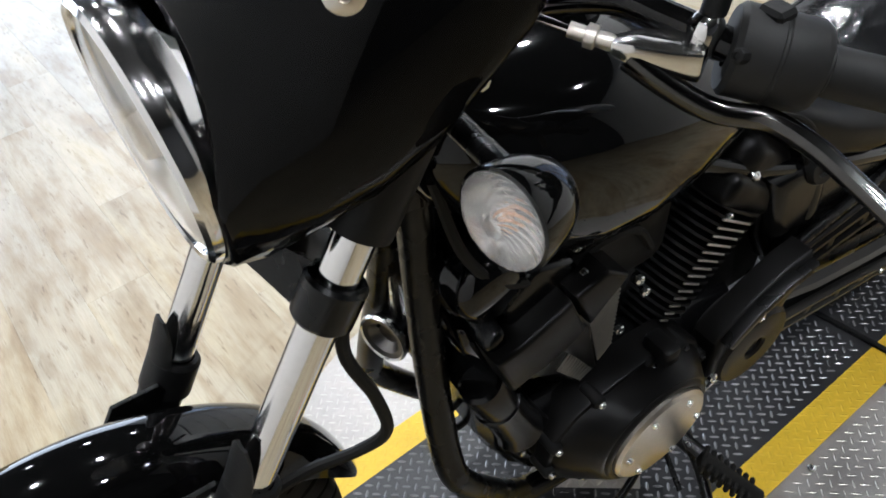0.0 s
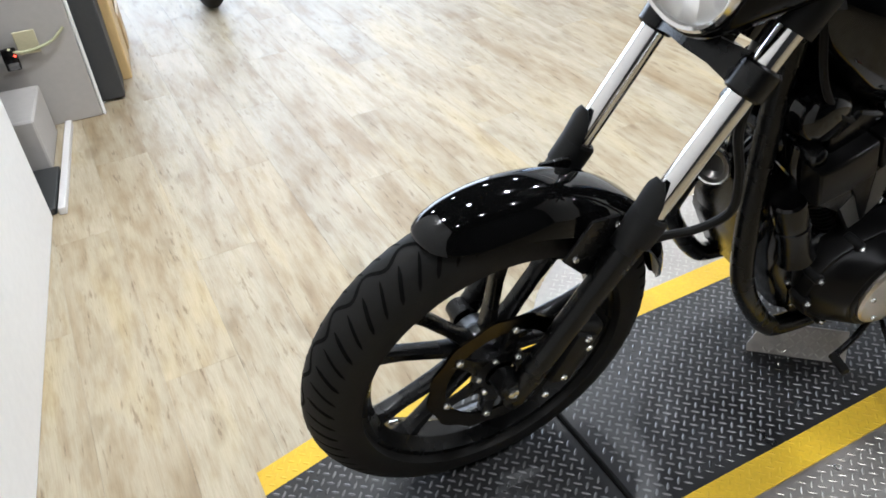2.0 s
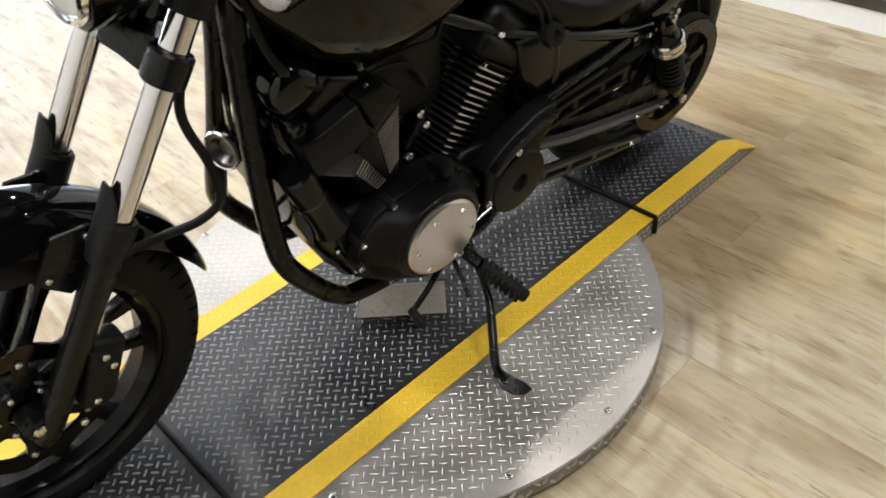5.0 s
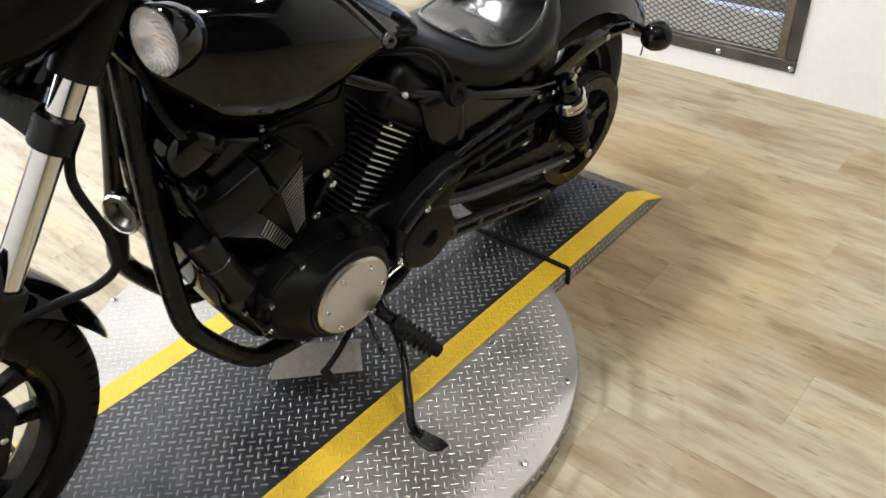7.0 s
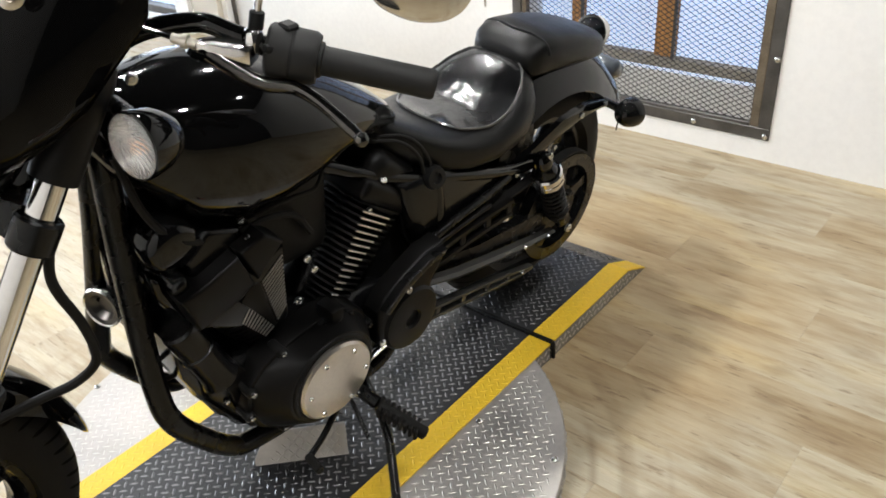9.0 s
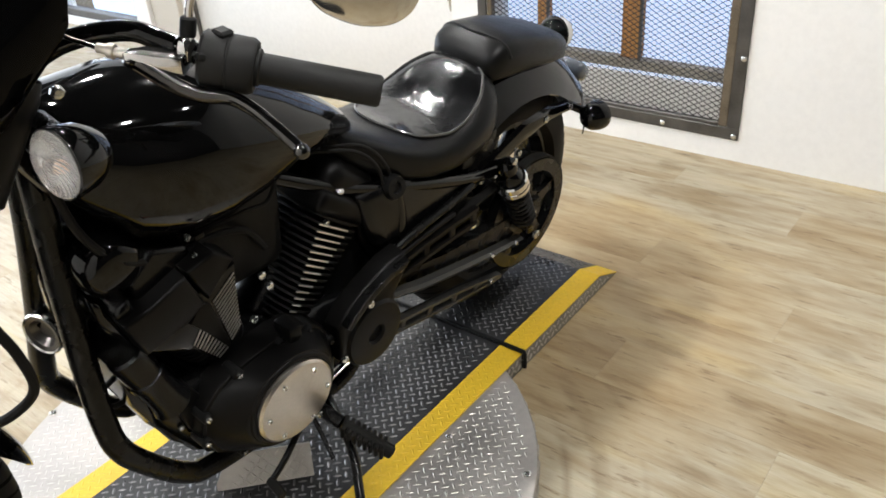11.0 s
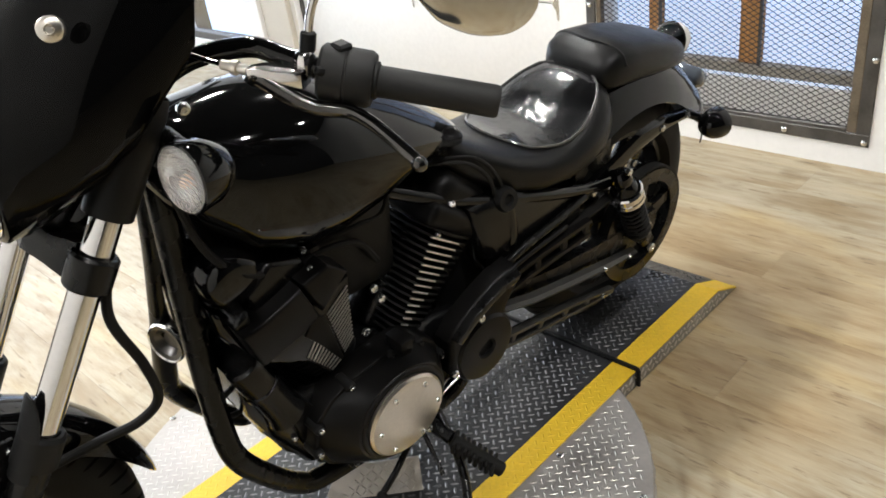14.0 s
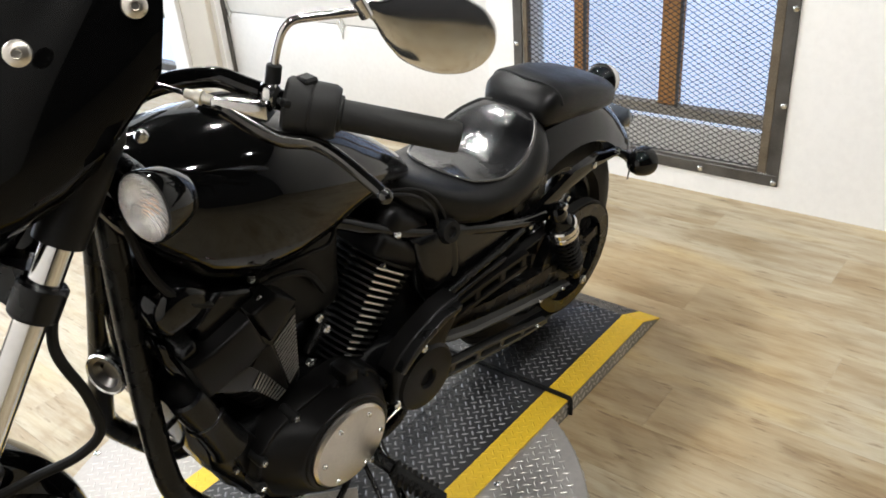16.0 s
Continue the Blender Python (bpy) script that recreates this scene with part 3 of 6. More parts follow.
box(bm, (WALL_X + 0.03, 3.55, 0.485), (0.008, 0.17, 0.19), 0.003, seg=1)
part("board", bm, M_DARK, sign)
for z, w in ((0.50, 0.11), (0.47, 0.08)):
    bm = bmesh.new()
    box(bm, (WALL_X + 0.0245, 3.545, z), (0.003, w, 0.012))
    part("text_bar", bm, M_WALL, sign)
# unseen shop window in the far wall, added for cool daylight and floor glare
w3 = tagged(thing("window_3", "unseen wide shop window, added for its bright daylight", "window"), kind="structure")
for k in range(5):
    bm = bmesh.new()
    box(bm, (FRONT[0] + (FRONT[1] - FRONT[0]) * k / 4, 6.06, (FRONT[2] + FRONT[3]) / 2), (0.06, 0.09, FRONT[3] - FRONT[2]), 0.004, seg=1)
    part("mullion", bm, M_FRAME, w3, "dark window mullion")
bm = bmesh.new()
box(bm, (-0.9, 7.2, 2.2), (9.0, 0.02, 6.2))
structure("backdrop", bm, glow("daylight_backdrop_north", (0.80, 0.89, 1.0), 2.0), "bright daylight glow outside the added shop window")

# area lamp for the sky's light through the added shop window
d = bpy.data.lights.new("window_light", "AREA")
d.energy, d.color = 270.0, (0.89, 0.94, 1.0)
d.shape, d.size, d.size_y = "RECTANGLE", FRONT[1] - FRONT[0] - 0.1, FRONT[3] - FRONT[2] - 0.1
new("window_light", d).matrix_world = Matrix.Translation(((FRONT[0] + FRONT[1]) / 2, 5.97, (FRONT[2] + FRONT[3]) / 2)) @ Matrix.Rotation(radians(-90), 4, "X")

# ---- lamps in the ceiling ----
M_LAMP = glow("lamp_glow", (1.0, 0.92, 0.80), 30.0)
# the middle row is the brightest, most of all the lamp over the front wheel
SHARE = {(-1.5, 0.85): 1.3, (-0.65, 0.85): 0.5, (0.35, 0.85): 1.25, (1.3, 0.85): 0.95, (-1.5, -1.3): 0.3, (-0.65, -1.3): 0.5, (0.35, -1.3): 1.05, (1.3, -1.3): 0.25}
# the column at x 1.3 is added to fill the bike's shadow on the floor
for lx in (-1.5, -0.65, 0.35, 1.3):
    for ly in (-1.3, 0.85, 2.3):
        dl = thing("ceiling_spotlight", "round white recessed ceiling spotlight, lit", "spotlight", pose(lx, ly, H), "ceiling spotlights")
        bm = bmesh.new()
        lathe(bm, [(0, 0.075), (-0.012, 0.072), (-0.012, 0.055), (0, 0.05)], (0, 0, 0), (0, 0, 1), 20)
        part("rim", bm, M_TRIM, dl)
        bm = bmesh.new()
        lathe(bm, [(-0.004, 0.05), (-0.004, 0)], (0, 0, 0), (0, 0, 1), 20)
        part("bulb", bm, M_LAMP, dl, "glowing bulb face")
        ceiling_lamp(lx, ly, H - 0.02, LAMP_W * SHARE.get((lx, ly), 0.3), 0.09)

# ---- turntable ----
DISC_C, DISC_R, TOP = (0.0, 0.035), 0.60, 0.05
RUN = (-0.256, 0.326)
T2 = TOP + 0.003


def lug(bm, o, u, v, w, half=0.0125, wid=0.0035, h=0.0016):
    """One raised lens-shaped lug at o: long along u, wide along v, up along w."""
    a = [o + u * half, o + u * half * 0.45 + v * wid, o - u * half * 0.45 + v * wid, o - u * half, o - u * half * 0.45 - v * wid, o + u * half * 0.45 - v * wid]
    B = [bm.verts.new(p) for p in a]
    T = [bm.verts.new(o + w * h + u * half * 0.5), bm.verts.new(o + w * h - u * half * 0.5)]
    for q in ((B[0], B[1], T[0]), (B[1], B[2], T[1], T[0]), (B[2], B[3], T[1]), (B[3], B[4], T[1]), (B[4], B[5], T[0], T[1]), (B[5], B[0], T[0])):
        bm.faces.new(q)


def lug_field(name, parent, material, inside, height, x0, x1, y0, y1, pitch=0.0185, kind="stuff", h=0.0015, half=0.0098, wid=0.0027):
    """Crossed lugs at 45 degrees over a flat plate, where inside(x, y) holds."""
    bm = bmesh.new()
    s = math.sqrt(0.5)
    U, V, W = Vector((s, -s, 0)), Vector((s, s, 0)), Vector((0, 0, 1))
    n = int(2.2 / pitch)
    for i in range(-n, n):
        for j in range(-n, n):
            p = U * (i * pitch) + V * (j * pitch)
            if x0 < p.x < x1 and y0 < p.y < y1 and inside(p.x, p.y):
                a, b = (U, V) if (i + j) % 2 else (V, U)
                z, slope = height(p.x)
                tilt = Vector((1, 0, slope)).normalized()
                a2 = Vector((a.x * tilt.x, a.y, a.x * tilt.z))
                b2 = Vector((b.x * tilt.x, b.y, b.x * tilt.z))
                lug(bm, Vector((p.x, p.y, z)), a2, b2, a2.cross(b2).normalized() if a2.cross(b2).z > 0 else b2.cross(a2).normalized(), half, wid, h)
    me = bpy.data.meshes.new(name)
    bm.to_mesh(me)
    bm.free()
    me.materials.append(material)
    ob = new(name, me)
    ob.parent = parent
    return tagged(ob, "", "", "", kind)


# runner lugs far paler than their plate: edge glints put into the colour
M_LUGB = mat("glinting_black_lug", (0.15, 0.15, 0.15), 0.33, 0.5, var=0.45, scale=7, rvar=0.4)
# the disc's steel darkened: shade between the side lugs is in its colour
M_SIDE = mat("shaded_side_steel", (0.26, 0.25, 0.235), 0.5, 0.7, var=0.3, scale=9)
M_LUGS = mat("bright_steel_lug", (0.50, 0.48, 0.445), 0.46, 0.8, var=0.15, scale=9)
table = thing("turntable", "round motorcycle turntable of bright tread plate on the floor", "turntable")
bm = bmesh.new()
lathe(bm, [(0.012, 0), (0.012, DISC_R - 0.004), (0.014, DISC_R), (TOP - 0.003, DISC_R), (TOP, DISC_R - 0.003), (TOP, 0)], (*DISC_C, 0), (0, 0, 1), 128)
part("disc", bm, M_STEEL, table, "bright steel tread plate disc", auto=25)
bm = bmesh.new()
lathe(bm, [(0.0, 0), (0.0, DISC_R - 0.02), (0.013, DISC_R - 0.02), (0.013, 0)], (*DISC_C, 0), (0, 0, 1), 96)
part("base_ring", bm, M_DARK, table, "dark recessed base")
flat = lambda x: (TOP, 0.0)
lug_field("tread_relief", table, M_LUGS, lambda x, y: (x - DISC_C[0]) ** 2 + (y - DISC_C[1]) ** 2 < 0.575 ** 2 and (y < RUN[0] - 0.006 or y > RUN[1] + 0.006), flat, -0.6, 0.6, -0.6, 0.7, h=0.001, half=0.0092, wid=0.002)
# rim shell in the darkened side steel, behind the brighter lugs
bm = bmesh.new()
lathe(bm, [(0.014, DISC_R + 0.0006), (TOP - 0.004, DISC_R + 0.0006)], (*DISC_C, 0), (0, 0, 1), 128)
part("rim_band", bm, M_SIDE, table, "steel tread plate rim, darkened between its lugs")
bm = bmesh.new()
for k in range(220):
    t = 2 * math.pi * k / 220
    d = Vector((math.cos(t), math.sin(t), 0))
    tan = Vector((-math.sin(t), math.cos(t), 0))
    sgn = 1 if k % 2 else -1
    u = (tan + Vector((0, 0, 1)) * sgn).normalized()
    lug(bm, Vector((DISC_C[0], DISC_C[1], 0.024 if k % 4 < 2 else 0.039)) + d * (DISC_R + 0.0006), u, u.cross(d), d, 0.0112, 0.0038, 0.0032)
me = bpy.data.meshes.new("rim_relief")
bm.to_mesh(me)
bm.free()
me.materials.append(M_LUGS)
ob = tagged(new("rim_relief", me), kind="stuff")
ob.parent = table
for x, y in ((-0.217, -0.284), (0.031, -0.535), (0.268, -0.478), (-0.465, -0.285), (-0.213, -0.491), (0.265, -0.274), (-0.2, 0.59), (0.2, 0.59)):
    bm = bmesh.new()
    lathe(bm, [(0, 0.0085), (0.003, 0.008), (0.0045, 0.005), (0.0025, 0.0035), (0.0025, 0)], (x, y, TOP), (0, 0, 1), 10)
    part("disc_screw", bm, M_BOLT, table, "zinc screw head")


def runner_section(x0, x1, tip=None, name="runner"):
    """A stretch of the painted runner; tip: x where a ramp meets the floor."""
    r = thing(name, "black tread plate ramp with yellow painted edges and steel sides" if tip else "black tread plate runner with yellow painted edges across the turntable", "ramp" if tip else "runner")
    prof = [(x0, T2), (x1, T2)] if tip is None else [(x0, T2), (x1, T2), (tip, 0.005)]
    yb, th = 0.066, 0.004

    def strip(y0, y1):
        bm = bmesh.new()
        rg = [[], []]
        for k, y in enumerate((y0, y1)):
            rg[k] = [bm.verts.new((x, y, z)) for x, z in prof] + [bm.verts.new((x, y, max(z - th, 0.001))) for x, z in prof[::-1]]
        n = len(rg[0])
        for k in range(n):
            bm.faces.new((rg[0][k], rg[0][(k + 1) % n], rg[1][(k + 1) % n], rg[1][k]))
        bm.faces.new(rg[0]), bm.faces.new(rg[1][::-1])
        return bm
    part("plate", strip(RUN[0] + yb, RUN[1] - yb), M_PLATE, r, "black tread plate", smooth=False)
    part("yellow_edge", strip(RUN[0], RUN[0] + yb - 0.0004), M_YELLOW, r, "yellow painted edge", smooth=False)
    part("yellow_edge", strip(RUN[1] - yb + 0.0004, RUN[1]), M_YELLOW, r, "yellow painted edge", smooth=False)
    lo, hi = min(p[0] for p in prof), max(p[0] for p in prof)

    def height(x):
        if tip is None or (x - x1) * (tip - x1) <= 0:
            return T2, 0.0
        s = (0.005 - T2) / (tip - x1)
        return T2 + s * (x - x1), s
    lug_field("tread_relief", r, M_LUGB, lambda x, y: True, height, lo + 0.013, hi - 0.013, RUN[0] + yb + 0.008, RUN[1] - yb - 0.008)
    for a, b in ((RUN[0] + 0.004, RUN[0] + yb - 0.006), (RUN[1] - yb + 0.006, RUN[1] - 0.004)):
        lug_field("edge_relief", r, M_YELLOW, lambda x, y: True, height, lo + 0.012, hi - 0.012, a, b, h=0.0008)
    # steel sides below the yellow edge
    for y, sg in ((RUN[0] + 0.002, -1), (RUN[1] - 0.002, 1)):
        bm = bmesh.new()
        if tip is None:
            box(bm, ((x0 - 0.50) / 2, y, 0.026), (-0.50 - x0, 0.003, 0.046))
            part("side_plate", bm, M_SIDE, r, "bright steel side plate", smooth=False)
            bm = bmesh.new()
            box(bm, ((x1 + 0.50) / 2, y, 0.026), (x1 - 0.50, 0.003, 0.046))
        else:
            vs = [(x0, 0.002), (x0, T2 - th), (x1, T2 - th), (tip, 0.002)]
            A = [bm.verts.new((x, y - 0.0015, z)) for x, z in vs]
            B = [bm.verts.new((x, y + 0.0015, z)) for x, z in vs]
            bm.faces.new(A), bm.faces.new(B[::-1])
            for k in range(4):
                bm.faces.new((A[k], A[(k + 1) % 4], B[(k + 1) % 4], B[k]))
        part("side_plate", bm, M_SIDE, r, "bright steel side plate", smooth=False)
        bm = bmesh.new()
        n = int(abs(hi - lo) / 0.0185)
        for k in range(n):
            x = lo + 0.012 + 0.0185 * k
            if tip is None and abs(x) < 0.51:
                continue
            for z, q in ((0.016, 1), (0.035, -1)):
                if height(x)[0] < z + 0.012:
                    continue
                u = Vector((1, 0, (1.0 if (k % 2) else -1.0) * q)).normalized()
                lug(bm, Vector((x + (0.009 if q < 0 else 0), y + sg * 0.0015, z)), u, Vector((0, sg, 0)).cross(u), Vector((0, sg, 0)), 0.0095, 0.003, 0.0028)
        me = bpy.data.meshes.new("side_relief")
        bm.to_mesh(me)
        bm.free()
        me.materials.append(M_LUGS)
        ob = tagged(new("side_relief", me), kind="stuff")
        ob.parent = r
    return r


runner_section(-0.595, 0.595, None)
runner_section(0.607, 1.012, 1.12, "ramp")
runner_section(-0.607, -1.02, -1.21, "ramp")
# black rubber cords lying in the joints and hanging down at the sides
for x in (-0.601, 0.601):
    bm = bmesh.new()
    ya, yb = RUN[0] - 0.005, RUN[1] + 0.005
    pipe(bm, [(x, ya, 0.007), (x, ya, 0.046), (x, ya + 0.006, 0.056), (x, ya + 0.03, 0.0575), (x, 0.035, 0.0575), (x, yb - 0.03, 0.0575), (x, yb - 0.006, 0.056), (x, yb, 0.046), (x, yb, 0.007)], 0.0052, 10, 4)
    box(bm, (x, 0.035, 0.026), (0.010, RUN[1] - RUN[0] - 0.004, 0.050), 0.002, seg=1)
    tagged(part("joint_cord", bm, M_MATTE, None, "black rubber cord in the joint of the runner"), "", "cord", "joint cords")
# wheel chock plate under the engine
chock = thing("chock_plate", "small bright tread plate bracket standing on the runner", "bracket")
A0, B0 = Vector((-0.135, 0.042, T2)), Vector((0.013, -0.10, T2))
ud = (B0 - A0).normalized()
nd = Vector((-ud.y, ud.x, 0))
bm = bmesh.new()
vs = [A0, B0, B0 + Vector((0, 0, 0.062)) + nd * 0.035, A0 + ud * 0.03 + Vector((0, 0, 0.062)) + nd * 0.035, A0 + Vector((0, 0, 0.012)) + nd * 0.007]
F = [bm.verts.new(v) for v in vs]
Bk = [bm.verts.new(v + nd * 0.004) for v in vs]
bm.faces.new(F), bm.faces.new(Bk[::-1])
for k in range(5):
    bm.faces.new((F[k], F[(k + 1) % 5], Bk[(k + 1) % 5], Bk[k]))
part("plate", bm, M_STEEL, chock, smooth=False)
bm = bmesh.new()
wn_ = (vs[1] - vs[0]).cross(vs[2] - vs[0]).normalized()
wn_ = wn_ if wn_.y < 0 else -wn_
upv = wn_.cross(ud)
upv = upv if upv.z > 0 else -upv
s = math.sqrt(0.5)
for i in range(14):
    for j in range(5):
        p = A0 + ud * (0.012 + 0.0135 * i) + upv * (0.009 + 0.0135 * j)
        if i > 1 + j:
            a = (ud + upv * (1 if (i + j) % 2 else -1)).normalized()
            lug(bm, p + wn_ * 0.0006, a, wn_.cross(a), wn_, 0.0075, 0.0019, 0.001)
me = bpy.data.meshes.new("plate_relief")
bm.to_mesh(me)
bm.free()
me.materials.append(M_LUGS)
ob = tagged(new("plate_relief", me), kind="stuff")
ob.parent = chock
# locking lever with a red grip beside the disc
lever = thing("locking_lever", "steel locking lever with a red plastic grip on the floor", "lever")
bm = bmesh.new()
box(bm, (-0.45, -0.43, 0.024), (0.018, 0.085, 0.010), 0.003, Matrix.Rotation(radians(-36), 3, "Z"), 1)
part("bracket", bm, M_BOLT, lever, "zinc bracket")
bm = bmesh.new()
rod(bm, (-0.45, -0.448, 0.0), (-0.45, -0.448, 0.04), 0.010, 12)
part("pivot", bm, M_BOLT, lever)
bm = bmesh.new()
rod(bm, (-0.443, -0.454, 0.03), (-0.388, -0.493, 0.03), 0.0115, 16, bevel=0.003)
part("grip", bm, mat("red_plastic", (0.55, 0.03, 0.025), 0.35), lever, "red plastic grip")
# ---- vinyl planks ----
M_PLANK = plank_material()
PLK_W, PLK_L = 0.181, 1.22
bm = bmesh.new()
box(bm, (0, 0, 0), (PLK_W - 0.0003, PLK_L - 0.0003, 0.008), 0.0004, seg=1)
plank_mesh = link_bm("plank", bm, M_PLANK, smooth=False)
for i in range(-20, 12):
    off = ((i * 0.37) % 1.0) * PLK_L
    for j in range(-4, 6):
        x, y = 0.03 + PLK_W * i, off + PLK_L * j - 0.4
        y0, y1 = max(y - PLK_L / 2, -4.0), min(y + PLK_L / 2, 6.0)
        if y1 - y0 < 0.02:
            continue
        ob = new("plank", plank_mesh)
        ob.parent = floor
        ob.location = (x, (y0 + y1) / 2, -0.0042)
        ob.scale = (1, (y1 - y0) / PLK_L, 1)
# ---- the motorcycle ----
# its own axes: x to the rear, y to its right, z up; it leans 9 degrees to its left on the side stand
BIKE = Matrix.Translation((0, 0.068, TOP + 0.003)) @ Matrix.Rotation(radians(-3.5), 4, "Z") @ Matrix.Rotation(radians(9.2), 4, "X")
bike = thing("motorcycle", "black cruiser motorcycle with headlight fairing leaning on its side stand", "motorcycle", BIKE)
AXLE_F, AXLE_R = Vector((-0.790, 0, 0.3315)), Vector((0.782, 0, 0.323))
RAKE = Vector((0.519, 0, 0.855)).normalized()
FORK = Vector((0.638, 0, 1.0)).normalized()
PIV = Vector((-0.723, 0, 0.3315))
STEER = Matrix.Translation(PIV) @ Matrix.Rotation(radians(2.0), 4, RAKE) @ Matrix.Rotation(radians(-1.0), 4, "X") @ Matrix.Translation(-PIV)
Y = Vector((0, 1, 0))


def sbm(bm):
    """Turns a part of the front end with the steering."""
    bmesh.ops.transform(bm, matrix=STEER, verts=bm.verts)
    return bm


def ry(deg):
    return Matrix.Rotation(radians(deg), 3, "Y")


def bolt(parent, p, d=(0, -1, 0), r=0.006, name="bolt", steer=False, material=None):
    """A domed bolt head at p, facing d."""
    bm = bmesh.new()
    lathe(bm, [(-0.004, r), (0.002, r), (0.004, r * 0.8), (0.0045, r * 0.45), (0.003, r * 0.4), (0.003, 0)], p, d, 8)
    if steer:
        sbm(bm)
    return part(name, bm, material or M_BOLT, parent)


def bp(parent, name, bm, material, label="", steer=False, auto=35):
    return part(name, sbm(bm) if steer else bm, material, parent, label, auto=auto)


# ---- wheels ----
def tyre_at(c, R, w, th, s, lift=0.0):
    """A point on the tyre: th round the axle, s from -1 to 1 across the tread."""
    a = s * radians(100)
    r = R - w * 0.62 * (1 - math.cos(a)) + lift * math.cos(a)
    return Vector((c.x + r * math.cos(th), c.y + (w * 0.5 + lift) * math.sin(a), c.z + r * math.sin(th)))


def wheel(name, c, R, w, rim_r, steer, spokes=10, tread=True):
    bm = bmesh.new()
    pr = [(w * 0.5 * math.sin(a), R - w * 0.62 * (1 - math.cos(a))) for a in [radians(v) for v in range(-100, 101, 8)]]
    pr += [(w * 0.34, rim_r + 0.004), (-w * 0.34, rim_r + 0.004)]
    lathe(bm, pr, c, (0, 1, 0), 120, closed=True)
    wh = bp(bike, name, bmesh.new(), M_SATIN)
    ty = part("tyre", sbm(bm) if steer else bm, M_RUBBER, wh, "black rubber tyre with curved tread grooves")
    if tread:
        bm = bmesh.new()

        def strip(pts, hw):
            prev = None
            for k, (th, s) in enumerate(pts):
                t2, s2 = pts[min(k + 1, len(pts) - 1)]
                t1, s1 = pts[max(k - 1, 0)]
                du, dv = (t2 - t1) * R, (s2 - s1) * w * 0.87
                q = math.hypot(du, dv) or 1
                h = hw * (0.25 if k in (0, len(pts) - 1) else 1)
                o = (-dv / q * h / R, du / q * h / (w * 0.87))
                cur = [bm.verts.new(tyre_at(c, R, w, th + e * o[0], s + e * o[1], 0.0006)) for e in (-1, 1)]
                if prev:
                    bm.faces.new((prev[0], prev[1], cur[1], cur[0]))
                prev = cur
        # grooves without depth: flat dark strips stand in for their shade
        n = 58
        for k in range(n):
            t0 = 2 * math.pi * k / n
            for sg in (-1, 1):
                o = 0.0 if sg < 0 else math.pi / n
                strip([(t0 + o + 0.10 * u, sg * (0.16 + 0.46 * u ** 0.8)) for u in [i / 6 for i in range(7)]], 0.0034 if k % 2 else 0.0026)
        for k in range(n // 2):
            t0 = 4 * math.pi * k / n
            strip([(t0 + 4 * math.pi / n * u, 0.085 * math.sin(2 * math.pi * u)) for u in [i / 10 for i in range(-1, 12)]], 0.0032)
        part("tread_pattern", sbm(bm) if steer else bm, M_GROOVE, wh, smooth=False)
    bm = bmesh.new()
    hw = w * 0.36
    lathe(bm, [(-hw, rim_r + 0.006), (-hw, rim_r - 0.006), (-hw * 0.8, rim_r - 0.01), (-hw * 0.45, rim_r - 0.022), (hw * 0.45, rim_r - 0.022), (hw * 0.8, rim_r - 0.01), (hw, rim_r - 0.006), (hw, rim_r + 0.006)], c, (0, 1, 0), 96, closed=True)
    part("rim", sbm(bm) if steer else bm, M_SATIN, wh, "black cast alloy rim")
    bm = bmesh.new()
    lathe(bm, [(-0.05, 0.018), (-0.05, 0.034), (-0.03, 0.04), (-0.012, 0.052), (0.012, 0.052), (0.03, 0.04), (0.05, 0.034), (0.05, 0.018)], c, (0, 1, 0), 32, closed=True)
    part("hub", sbm(bm) if steer else bm, M_SATIN, wh)
    for k in range(spokes):
        a = 2 * math.pi * (k + 0.5 * (k % 2) * 0.55) / spokes + 0.2
        d, t = Vector((math.cos(a), 0, math.sin(a))), Vector((-math.sin(a), 0, math.cos(a)))
        bm = bmesh.new()
        secs = []
        for r, hwid, hd in ((0.045, 0.013, 0.02), (0.10, 0.010, 0.016), (0.17, 0.0105, 0.014), (rim_r - 0.024, 0.015, 0.016), (rim_r - 0.014, 0.02, 0.018)):
            p = c + d * r
            secs.append([p + t * (hwid * x) + Y * (hd * y) for x, y in ((-1, -0.6), (-0.6, -1), (0.6, -1), (1, -0.6), (1, 0.6), (0.6, 1), (-0.6, 1), (-1, 0.6))])
        loft(bm, secs)
        part("spoke", sbm(bm) if steer else bm, M_SATIN, wh)
    return wh


fw = wheel("front_wheel", AXLE_F, 0.3315, 0.112, 0.2415, True)
wheel("rear_wheel", AXLE_R, 0.323, 0.135, 0.205, False)
# front brake disc, slotted, on its carrier
M_ROTOR = mat("brake_disc_steel", (0.036, 0.030, 0.020), 0.25, 1.0, var=0.2, scale=30)
bm = bmesh.new()
c = AXLE_F + Y * -0.062
n = 72
rings = []
for s in (-0.0025, 0.0025):
    for rad in (0.104, 0.136):
        rings.append([bm.verts.new((c.x + (rad + (0.003 * math.sin(12 * t) if rad > 0.13 else 0)) * math.cos(t), c.y + s, c.z + (rad + (0.003 * math.sin(12 * t) if rad > 0.13 else 0)) * math.sin(t))) for t in (2 * math.pi * k / n for k in range(n))])
for A, B in ((0, 1), (1, 3), (3, 2), (2, 0)):
    for k in range(n):
        bm.faces.new((rings[A][k], rings[A][(k + 1) % n], rings[B][(k + 1) % n], rings[B][k]))
bp(fw, "brake_disc", bm, M_ROTOR, "steel brake disc with wavy edge", True)
bm = bmesh.new()
